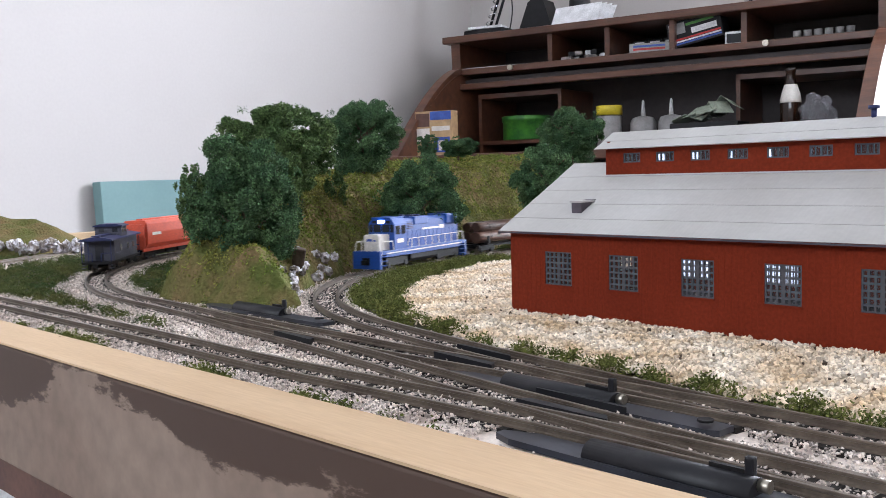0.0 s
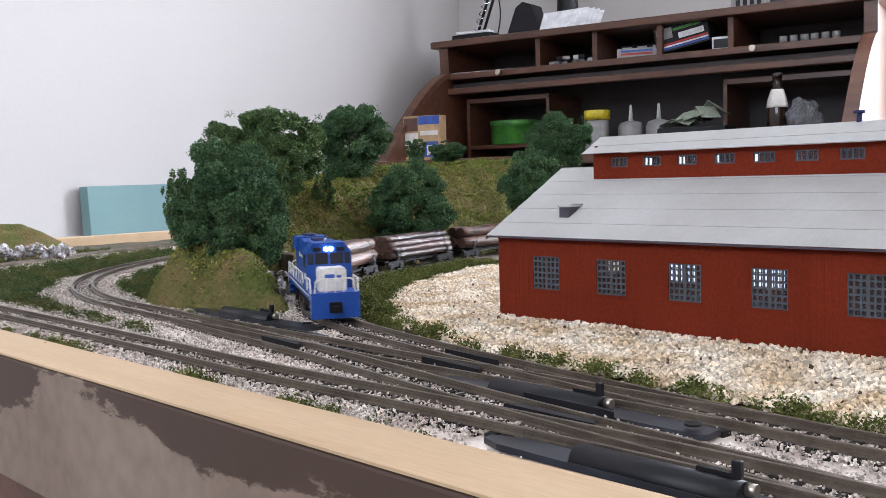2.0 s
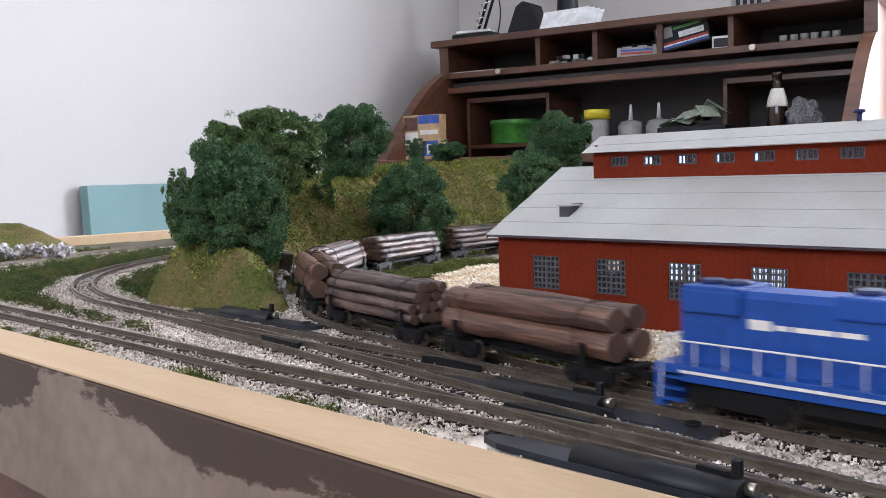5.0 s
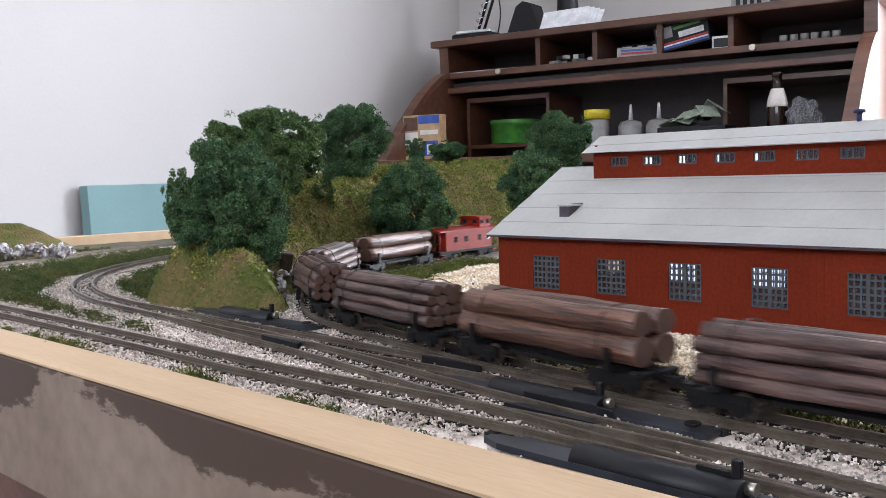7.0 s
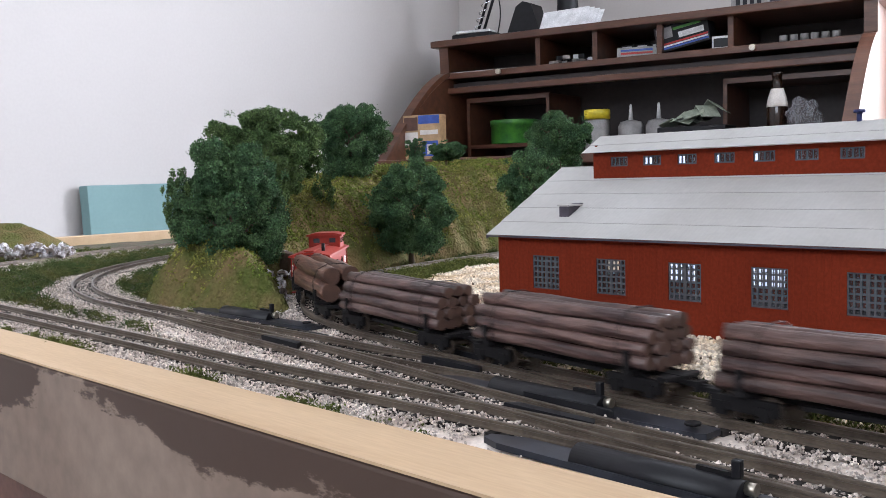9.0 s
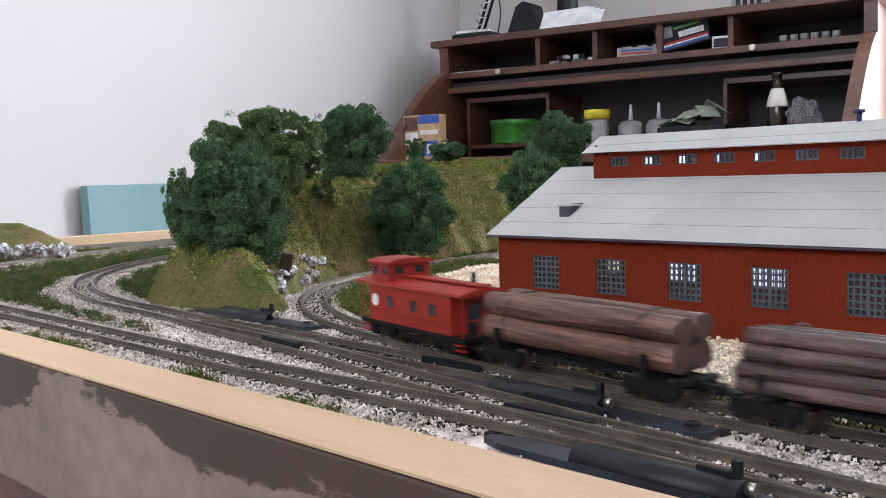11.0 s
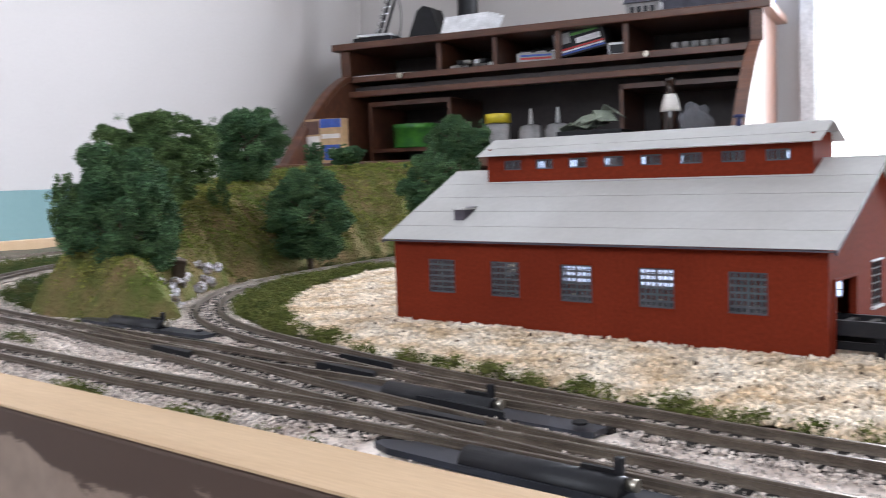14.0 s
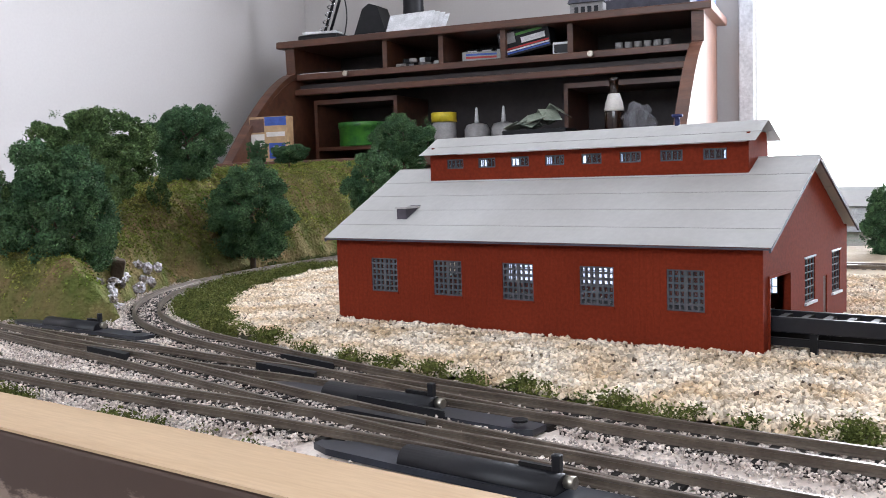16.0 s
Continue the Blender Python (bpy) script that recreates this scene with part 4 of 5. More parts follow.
# black girder track that leaves the engine house
span = thing("girder_bridge", HOUSE, "black girder track leading out of the engine house", "bridge")
for y in (7.0, 19.0):
    boxes("girder", mm((128, 330, y - 0.8, y + 0.8, 4.2, 8.4)), M["black"], span, bevel=0.0002)
    boxes("lower_beam", mm((128, 330, y - 0.5, y + 0.5, 0.4, 2.6)), M["dark"], span)
    for x in range(134, 330, 36):
        boxes("post", mm((x - 1, x + 1, y - 0.7, y + 0.7, -3.5, 4.2)), M["dark"], span)
for x in range(130, 330, 6):
    boxes("cross_tie", mm((x - 1, x + 1, 7.8, 18.2, 6.4, 7.8)), M["tie"], span)

# pale clapboard shed beyond
shed = thing("clapboard_shed", TABLE @ pose(0.322, 0.750, 0, 0, 0, -37), "small pale grey clapboard shed on the layout", "building")
boxes("wall", mm((-40, 40, -25, 25, -4, 17)), M["sill"], shed)
for k in range(9):
    boxes("clapboard", mm((-40.5, 40.5, -25.6, -25.05, -3 + 2.2 * k, -1.1 + 2.2 * k)), M["sill"], shed)
bm = bmesh.new()
prism(bm, [(-0.030, 0.016), (0.0, 0.030), (0.030, 0.016), (0.0, 0.027)], -0.043, 0.043, 'x')
part("roof", bm, M["roof"], shed)


# ---- turnout machines and crossings ----
def switch_machine(x, y, ang, label, mirror=1):
    t = thing("switch_machine", TABLE @ pose(x / 1000, y / 1000, -0.0028, 0, 0, ang), label, "switch machine", "black turnout machines")
    bm = bmesh.new()
    prism(bm, [(a / 1000, b / 1000) for a, b in ((-41, -1.2), (-36, -3.0), (-18, -3.5), (40, -3.5), (42, -2.4), (42, 2.8), (34, 3.6), (-34, 3.6), (-41, 1.2))], 0, 0.0013, 'z')
    part("base_plate", bm, M["plate"], t, "dusty black base plate")
    bm = bmesh.new()
    arc = [(3.1 * math.cos(a), 1.0 + 3.1 * math.sin(a)) for a in np.linspace(0, math.pi, 17)]
    prism(bm, [(a / 1000, b / 1000) for a, b in arc], -0.0180, 0.0150, 'x')
    coil = part("coil_cover", bm, M["black"], t, "half-round black coil cover")
    for q in coil.data.polygons:
        q.use_smooth = abs(q.normal.x) < 0.5 and q.normal.z > -0.5
    boxes("lever_slot", mm((6, 13.5, 0.4, 1.4, 3.9, 4.8)), M["dark"], t)
    boxes("lever", mm((12.4, 14.0, 0.3, 1.7, 3.9, 7.0)), M["black"], t, bevel=0.0003)
    bm = bmesh.new()
    rod(bm, (0.0150, 0.0006, 0.0028), (0.0168, 0.0006, 0.0028), 0.0011, 10)
    part("end_screw", bm, M["brass"], t)
    bm = bmesh.new()
    rod(bm, (0.038, -0.001, 0.0022), (0.038, -0.001, 0.0027), 0.0017, 10)
    part("plate_screw", bm, M["dark"], t)
    return t


def turnout_rails(name, specs, label):
    """Black guard rails, frog and closure pieces: (x, y, angle, length, width, height)."""
    t = thing("turnout", TABLE, label, "turnout", "turnouts")
    for nm, x, y, ang, ln, w, h in specs:
        bm = bmesh.new()
        prism(bm, [(a / 1000, b / 1000) for a, b in ((-ln / 2, -w / 2), (-ln / 2 + 2, w / 2), (ln / 2 - 2, w / 2), (ln / 2, -w / 2))], -0.0030, h / 1000, 'z')
        part(nm, bm, M["black"], t, "", pose(x / 1000, y / 1000, 0, 0, 0, ang))
    return t


switch_machine(-14.5, 214.0, -38.5, "black half-round switch machine beside the main track")
switch_machine(6.5, 158.2, -37.5, "black half-round switch machine beside the front board")
switch_machine(-136.0, 344.5, -36.5, "black half-round switch machine under the hill")
turnout_rails("turnout", [("frog", -43, 251.5, -44, 26, 2.6, -0.3), ("guard_rail", -39, 262.0, -45, 25, 1.2, -0.1)], "turnout with black guard rails on the main track")
turnout_rails("turnout", [("frog", -14, 198.0, -40, 26, 2.6, -0.3), ("guard_rail", -10.5, 207.0, -41, 27, 1.3, -0.1)], "turnout with black guard rails near the front board")
turnout_rails("turnout", [("frog", -104, 287.5, -43, 24, 2.6, -0.3), ("guard_rail", -99, 300.0, -40, 26, 1.3, -0.1)], "turnout with black guard rails under the hill")

# ---- rolling stock (millimetres; x forward, z up from the rail tops) ----
MM = Matrix.Diagonal((0.001, 0.001, 0.001, 1))


def mbox(name, specs, material, parent, label="", bevel=0.0):
    return boxes(name, mm(*specs), material, parent, label, bevel / 1000)


def truck(parent, x, wheelbase, frame_h=5.2):
    """A four-wheeled truck under a vehicle, turning on its pivot."""
    t = mbox("truck", [(-wheelbase / 2 - 3, wheelbase / 2 + 3, s * 6.1 - 0.6, s * 6.1 + 0.6, 2.2, frame_h) for s in (-1, 1)]
             + [(-wheelbase / 2 - 1.6, -wheelbase / 2 + 1.6, s * 6.4 - 0.7, s * 6.4 + 0.7, 1.2, 4.0) for s in (-1, 1)]
             + [(wheelbase / 2 - 1.6, wheelbase / 2 + 1.6, s * 6.4 - 0.7, s * 6.4 + 0.7, 1.2, 4.0) for s in (-1, 1)]
             + [(-2.2, 2.2, -5.5, 5.5, 3.0, frame_h + 0.6)], M["dark"], parent, bevel=0.15)
    t.matrix_basis = pose(x / 1000, 0, 0)
    for dx in (-wheelbase / 2, wheelbase / 2):
        bm = bmesh.new()
        for s in (-1, 1):
            rod(bm, (0, s * 0.0042, 0), (0, s * 0.0054, 0), 0.0026, 16)
            rod(bm, (0, s * 0.0040, 0), (0, s * 0.0043, 0), 0.0031, 16)
        rod(bm, (0, -0.0054, 0), (0, 0.0054, 0), 0.0007, 8)
        part("wheelset", bm, M["rail"], t, "", pose(dx / 1000, 0, 0.0026))
    return t


def couplers(parent, half):
    for s in (-1, 1):
        mbox("coupler", [(s * half - 3.5, s * half + 3.5, -0.6, 0.6, 4.2, 5.4), (s * (half + 2.6) - 0.9, s * (half + 2.6) + 0.9, -1.5, 1.2, 3.6, 6.0)], M["dark"], parent)


def wire(name, lines, r, material, parent):
    bm = bmesh.new()
    for pts in lines:
        for a, b in zip(pts, pts[1:]):
            rod(bm, [c / 1000 for c in a], [c / 1000 for c in b], r / 1000, 6)
    return part(name, bm, material, parent)


def locomotive():
    t = thing("locomotive", TABLE, "blue model diesel locomotive with a white nose and lit headlight", "locomotive")
    mbox("frame", [(-49, 49, -9.4, 9.4, 8.6, 10.6), (-44, 44, -9.0, -8.2, 7.0, 8.6), (-44, 44, 8.2, 9.0, 7.0, 8.6)], M["blue"], t, bevel=0.2)
    pieces("sill_stripe", [(-44, 44, s * 9.45 - 0.1, s * 9.45 + 0.1, 8.9, 9.5) for s in (-1, 1)], M["cream"], t, "thin white sill stripe")
    for s in (-1, 1):
        p = mbox("pilot", [(s * 50 - 1.2, s * 50 + 1.2, -9.4, 9.4, 1.2, 10.6)], M["blue"], t, bevel=0.3)
        pieces("step_well", [(s * 46 - 2.6, s * 46 + 2.6, q * 8.6 - 0.8, q * 8.6 + 0.8, z, z + 0.5) for q in (-1, 1) for z in (2.6, 5.0, 7.4)], M["blue"], p)
        mbox("coupler_pocket", [(s * 51.4 - 0.4, s * 51.4 + 0.4, -2.4, 2.4, 3.4, 7.2)], M["dark"], p)
    bm = bmesh.new()
    prism(bm, [(a / 1000, b / 1000) for a, b in ((-6, 2.6), (6, 2.6), (7.6, 4.2), (7.6, 8.6), (-7.6, 8.6), (-7.6, 4.2))], -0.015, 0.015, 'x')
    part("fuel_tank", bm, M["dark"], t)
    # long hood
    bm = bmesh.new()
    prism(bm, [(a / 1000, b / 1000) for a, b in ((-5.8, 10.6), (5.8, 10.6), (5.8, 25.0), (4.6, 26.4), (-4.6, 26.4), (-5.8, 25.0))], -0.046, 0.021, 'x')
    hood = part("long_hood", bm, M["blue"], t)
    mbox("radiator", [(-45, -30, s * 6.5 - 0.8, s * 6.5 + 0.8, 21.5, 26.2) for s in (-1, 1)] + [(-45, -30, -6.8, 6.8, 26.0, 27.0)], M["blue"], hood, bevel=0.3)
    mbox("dynamic_brake", [(-8, 8, -6.6, 6.6, 22.5, 27.0)], M["blue"], hood, bevel=0.5)
    bm = bmesh.new()
    for x in (-41, -34.5, -3.5, 3.5):
        rod(bm, (x / 1000, 0, 0.0268), (x / 1000, 0, 0.0279), 0.0029, 18)
    rod(bm, (0.012, 0, 0.0262), (0.012, 0, 0.0284), 0.0014, 10)
    part("roof_fan", bm, M["navy"], hood, "dark blue roof fans and stack")
    pieces("hood_door", [(x, x + 4.2, s * 5.85 - 0.12, s * 5.85 + 0.12, 11.6, 19.6) for x in np.arange(-44, 18, 5.0) for s in (-1, 1)], M["blue"], hood)
    pieces("grille", [(x, x + 5.5, s * 5.9 - 0.12, s * 5.9 + 0.12, z, z + 0.5) for x in (9, 15) for s in (-1, 1) for z in np.arange(20.6, 24, 0.9)], M["navy"], hood)
    # lettering as plain bars
    for s in (-1, 1):
        pieces("lettering", [(-28, -22.5, s * 6.0 - 0.05, s * 6.0 + 0.05, 19.0, 21.0)]
             + [(x, x + w, s * 6.0 - 0.05, s * 6.0 + 0.05, 19.3, 20.3) for x, w in ((-21.6, 3.4), (-17.4, 9.2), (-7.4, 5.6))], M["cream"], hood, "white lettering bars")
    # cab
    bm = bmesh.new()
    prism(bm, [(a / 1000, b / 1000) for a, b in ((-9.0, 10.6), (9.0, 10.6), (9.0, 24.2), (6.4, 27.4), (-6.4, 27.4), (-9.0, 24.2))], 0.021, 0.0345, 'x')
    cab = part("cab", bm, M["blue"], t)
    mbox("cab_roof", [(20.6, 35.4, -6.6, 6.6, 27.2, 27.8)], M["blue"], cab, bevel=0.2)
    pieces("side_window", [(x, x + 4.6, s * 9.02 - 0.1, s * 9.02 + 0.1, 18.6, 23.2) for x in (22.4, 28.4) for s in (-1, 1)], M["glass"], cab, "dark cab windows")
    pieces("windshield", [(34.45, 34.7, a, b, 19.8, 24.0) for a, b in ((-8.4, -6.2), (-5.6, -0.4), (0.4, 5.6), (6.2, 8.4))], M["glass"], cab, "dark windshield panes")
    mbox("cab_number", [(25, 31.5, s * 9.05 - 0.08, s * 9.05 + 0.08, 14.0, 16.2) for s in (-1, 1)], M["cream"], cab, "white lettering bars")
    pieces("number_board", [(34.4, 35.0, s * 4.6 - 1.6, s * 4.6 + 1.6, 24.6, 26.0) for s in (-1, 1)], M["black"], cab)
    bm = bmesh.new()
    for q in (-0.85, 0.85):
        rod(bm, (0.0345, q * 0.0011, 0.0254), (0.0354, q * 0.0011, 0.0254), 0.00085, 14)
    part("headlight", bm, M["lamp"], cab, "glowing blue-white headlight")
    # short nose
    bm = bmesh.new()
    prism(bm, [(a / 1000, b / 1000) for a, b in ((-5.3, 10.6), (5.3, 10.6), (5.3, 18.2), (4.7, 19.0), (-4.7, 19.0), (-5.3, 18.2))], 0.0345, 0.0455, 'x')
    nose = part("short_nose", bm, M["cream"], t, "off-white short nose")
    pieces("nose_lettering", [(45.5, 45.65, -3.2, 0.6, 15.2, 16.8), (45.5, 45.65, 1.4, 3.2, 15.4, 16.4)], M["label_blue"], nose, "blue lettering bars")
    mbox("nose_door", [(45.45, 45.75, -1.8, 1.8, 10.8, 14.6)], M["cream"], nose)
    # rails and grab irons
    for s in (-1, 1):
        y = s * 9.2
        wire("side_handrail", [[(-47, y, 10.5), (-45.5, y, 15.6), (19, y, 15.6), (21, y, 12.0)]] + [[(x, y, 10.5), (x, y, 15.6)] for x in range(-40, 19, 8)], 0.2, M["cream"], t)
        wire("nose_handrail", [[(36, y, 10.5), (37, y, 15.4), (47, y, 15.4), (49, y, 10.6), (49.5, y, 3.0)]], 0.3, M["cream"], t)
        wire("rear_handrail", [[(-47, y, 15.4), (-49, y, 10.6), (-49.5, y, 3.0)]], 0.3, M["cream"], t)
    for s in (-1, 1):
        wire("end_railing", [[(s * 50.5, -7.8, 10.5), (s * 50.5, -7.4, 14.6), (s * 50.5, -6.2, 15.6), (s * 50.5, 6.2, 15.6), (s * 50.5, 7.4, 14.6), (s * 50.5, 7.8, 10.5)],
                             [(s * 50.5, -3.4, 10.5), (s * 50.5, -3.4, 15.6)], [(s * 50.5, 3.4, 10.5), (s * 50.5, 3.4, 15.6)], [(s * 50.5, 0, 10.5), (s * 50.5, 0, 15.6)]], 0.3, M["cream"], t)
    couplers(t, 51)
    return t, [truck(t, 30, 17.5, 6.4), truck(t, -30, 17.5, 6.4)], 30


def bark_log(bm, y, z, r, half, rs, seg=12):
    """A log with a slightly uneven, tapering outline."""
    steps = 12
    rings = []
    ph = rs.uniform(0, 6)
    for k in range(steps + 1):
        x = -half + 2 * half * k / steps
        rr = r * (1.04 - 0.08 * k / steps)
        wob = 0.25 * math.sin(k * 0.9 + ph)
        ring = []
        for i in range(seg):
            a = 6.28318 * i / seg
            q = rr * (1 + 0.05 * math.sin(3 * a + ph + k * 0.4) + 0.03 * rs.normal())
            ring.append(bm.verts.new((x / 1000, (y + wob * 0.5 + q * math.cos(a)) / 1000, (z + wob * 0.4 + q * math.sin(a)) / 1000)))
        rings.append(ring)
    for a, b in zip(rings, rings[1:]):
        for i in range(seg):
            bm.faces.new((a[i], a[(i + 1) % seg], b[(i + 1) % seg], b[i])).smooth = True
    bm.faces.new(rings[0][::-1])
    bm.faces.new(rings[-1])


def log_car(big, seed):
    rs = np.random.default_rng(seed)
    t = thing("log_car", TABLE, "black skeleton log car stacked with " + ("four thick reddish-brown logs" if big else "many thin dark brown logs"), "railway car", "log cars of the train")
    mbox("centre_sill", [(-35, 35, -1.8, 1.8, 4.6, 6.6), (-34, -31, -6.5, 6.5, 5.2, 6.4), (31, 34, -6.5, 6.5, 5.2, 6.4)], M["dark"], t, bevel=0.15)
    for x in (-25, 25):
        mbox("bunk", [(x - 1.6, x + 1.6, -9.0, 9.0, 6.2, 7.3)] + [(x - 0.8, x + 0.8, s * 8.9 - 0.4, s * 8.9 + 0.4, 6.2, 12.0) for s in (-1, 1)], M["dark"], t)
    mbox("brake_rigging", [(-14, 14, s * 5 - 0.4, s * 5 + 0.4, 4.6, 5.6) for s in (-1, 1)] + [(-10, -3, -3.4, 3.4, 3.8, 5.6)], M["dark"], t)
    if big:
        spots = [(-4.2, 11.1, 3.8), (4.2, 11.1, 3.8), (-3.6, 17.7, 3.4), (3.7, 17.9, 3.4)]
    else:
        spots = [(y + rs.uniform(-0.2, 0.2), z + rs.uniform(-0.2, 0.2), rs.uniform(1.6, 1.95))
                 for z, row in ((9.1, (-7, -3.5, 0, 3.5, 7)), (12.4, (-7, -3.5, 0, 3.5, 7)), (15.7, (-6, -2.2, 1.8, 5.7)), (18.8, (-3.6, 0.1, 3.8))) for y in row]
    for y, z, r in spots:
        bm = bmesh.new()
        bark_log(bm, y, z, r, (32.6 if big else 31.0) - rs.uniform(0, 1.6), rs)
        ob = part("log", bm, M["log"] if big else M["log_dark"], t)
        ob.data.materials.append(M["log_end"])
        for q in ob.data.polygons:
            q.material_index = 1 if len(q.vertices) > 6 else 0
    top = 21.4
    for x in (-22, 22):
        wire("chain", [[(x, -9.0, 7), (x, -9.0, 15), (x, -7.0, 19.6), (x, -3, top), (x, 3, top), (x, 7.0, 19.6), (x, 9.0, 15), (x, 9.0, 7)]], 0.16, M["dark"], t)
    couplers(t, 36.5)
    return t, [truck(t, 25, 10), truck(t, -25, 10)], 25


def caboose(body, roofc, label, cupola, badge=True):
    t = thing("caboose", TABLE, label, "caboose")
    mbox("frame", [(-34, 34, -8.6, 8.6, 5.4, 7.0)], M["dark"], t, bevel=0.15)
    shell = mbox("body", [(-27, 27, -8.8, 8.8, 7.0, 20.6)], body, t, bevel=0.2)
    pieces("window_pane", [(x - 2.0, x + 2.0, s * 8.85 - 0.1, s * 8.85 + 0.1, 12.6, 16.4) for x in (-12, 4, 16) for s in (-1, 1)], M["glass"], shell, "dark window panes")
    pieces("window_trim", [(x - 2.5, x + 2.5, s * 8.9 - 0.12, s * 8.9 + 0.12, z, z + 0.5) for x in (-12, 4, 16) for s in (-1, 1) for z in (12.1, 16.4)], body, shell)
    pieces("side_rib", [(-27, 27, s * 8.85 - 0.2, s * 8.85 + 0.2, z, z + 0.5) for s in (-1, 1) for z in (7.2, 11.0, 19.8)], body, shell)
    if badge:
        for s in (-1, 1):
            bm = bmesh.new()
            rod(bm, (-0.0225, s * 0.0088, 0.0145), (-0.0225, s * 0.00895, 0.0145), 0.0022, 20)
            part("badge", bm, M["cream"], shell, "pale round badge")
    pieces("end_door", [(s * 27.1 - 0.15, s * 27.1 + 0.15, -2.4, 2.4, 7.2, 16.8) for s in (-1, 1)], M["glass"], shell)
    bm = bmesh.new()
    prism(bm, [(a / 1000, b / 1000) for a, b in ((-9.8, 20.2), (9.8, 20.2), (9.6, 21.0), (5, 22.3), (0, 22.7), (-5, 22.3), (-9.6, 21.0))], -0.0345, 0.0345, 'x')
    top = part("roof", bm, roofc, t)
    pieces("roof_walk", [(-34, cupola - 8, -2.2, 2.2, 23.0, 23.5), (cupola + 8, 34, -2.2, 2.2, 23.0, 23.5)], roofc, top)
    cup = mbox("cupola", [(cupola - 6.4, cupola + 6.4, -8.0, 8.0, 20.8, 28.0)], body, t, bevel=0.3)
    bm = bmesh.new()
    prism(bm, [(a / 1000, b / 1000) for a, b in ((-9.0, 27.8), (9.0, 27.8), (8.8, 28.6), (4.5, 29.6), (-4.5, 29.6), (-8.8, 28.6))], (cupola - 7.8) / 1000, (cupola + 7.8) / 1000, 'x')
    part("cupola_roof", bm, roofc, cup)
    pieces("cupola_window", [(cupola + a - 1.6, cupola + a + 1.6, s * 8.05 - 0.1, s * 8.05 + 0.1, 24.0, 26.6) for a in (-3.4, 3.4) for s in (-1, 1)]
         + [(cupola + s * 6.45 - 0.1, cupola + s * 6.45 + 0.1, a - 1.6, a + 1.6, 24.2, 26.6) for a in (-4, 4) for s in (-1, 1)], M["glass"], cup, "dark cupola windows")
    bm = bmesh.new()
    rod(bm, (0.020, 0.0045, 0.022), (0.020, 0.0045, 0.0262), 0.0008, 10)
    part("stove_pipe", bm, M["dark"], top)
    for s in (-1, 1):
        wire("end_railing", [[(s * 33.4, -8.4, 7), (s * 33.4, -8.4, 20.4)], [(s * 33.4, 8.4, 7), (s * 33.4, 8.4, 20.4)], [(s * 33.4, -8.4, 12.4), (s * 33.4, -2.6, 12.4)],
                             [(s * 33.4, 8.4, 12.4), (s * 33.4, 2.6, 12.4)], [(s * 33.4, -2.6, 7), (s * 33.4, -2.6, 12.4)], [(s * 33.4, 2.6, 7), (s * 33.4, 2.6, 12.4)],
                             [(s * 33.4, 4.6, 7), (s * 33.4, 4.6, 22)]], 0.28, roofc, t)
        pieces("steps", [(s * 31 - 2.4, s * 31 + 2.4, q * 8 - 0.9, q * 8 + 0.9, z, z + 0.5) for q in (-1, 1) for z in (2.6, 4.4)], body, t)
    couplers(t, 34.5)
    return t, [truck(t, 21, 9), truck(t, -21, 9)], 21


def trim_size(vehicle, sx, sy, sz):
    """Sets a vehicle's proportions; its trucks keep theirs and move with it."""
    ob, trucks, half = vehicle
    own = {c for t in trucks for c in (t, *t.children)}
    for c in ob.children_recursive:
        if c not in own:
            c.data.transform(Matrix.Diagonal((sx, sy, sz, 1)))
    return ob, trucks, half * sx


def hopper():
    t = thing("hopper_car", TABLE, "orange-red covered hopper car with ribbed sides", "railway car")
    bm = bmesh.new()
    prism(bm, [(a / 1000, b / 1000) for a, b in ((-6.2, 7), (6.2, 7), (8.8, 11), (9.3, 19), (8.8, 25), (7.2, 27.4), (-7.2, 27.4), (-8.8, 25), (-9.3, 19), (-8.8, 11))], -0.040, 0.040, 'x')
    body = part("body", bm, M["orange"], t)
    mbox("roof_hatch", [(-34, 34, -2.4, 2.4, 27.3, 28.4)], M["orange"], body, bevel=0.2)
    mbox("side_sill", [(-46, 46, s * 8.6 - 0.5, s * 8.6 + 0.5, 6.2, 8.2) for s in (-1, 1)], M["orange"], body)
    pieces("end_panel", [(s * 43 - 0.5, s * 43 + 0.5, -8.6, 8.6, 8, 25) for s in (-1, 1)], M["orange"], body)
    mbox("bay", [(x - 8, x + 8, -5, 5, 2.6, 7.2) for x in (-18, 0, 18)], M["dark"], t)
    pieces("lettering", [(-34, -22, s * 9.35 - 0.1, s * 9.35 + 0.1, 17, 19) for s in (-1, 1)], M["cream"], body, "white lettering bars")
    couplers(t, 47)
    return t, [truck(t, 34, 10), truck(t, -34, 10)], 34


LOCO = trim_size(locomotive(), 0.865, 0.93, 0.99)
CARS = [trim_size(log_car(big, 30 + i), 1.0, 0.94, 0.92) for i, big in enumerate((True, False, True, False, False, False, True))]
RED = trim_size(caboose(M["red"], M["red"], "bright red wooden model caboose with an offset cupola", -20), 0.855, 0.93, 0.86)
FAR = trim_size(caboose(M["slate"], M["navy"], "dark blue and slate grey model caboose", 0, False), 0.98, 0.95, 0.88)
HOP = trim_size(hopper(), 0.95, 0.95, 0.92)

# ---- desk ----
DESK = ROOM
desk = thing("roll_top_desk", DESK, "dark walnut roll-top desk with open pigeonholes, cluttered", "desk")
T_ = 0.022
DW, DD = 1.345, 0.33


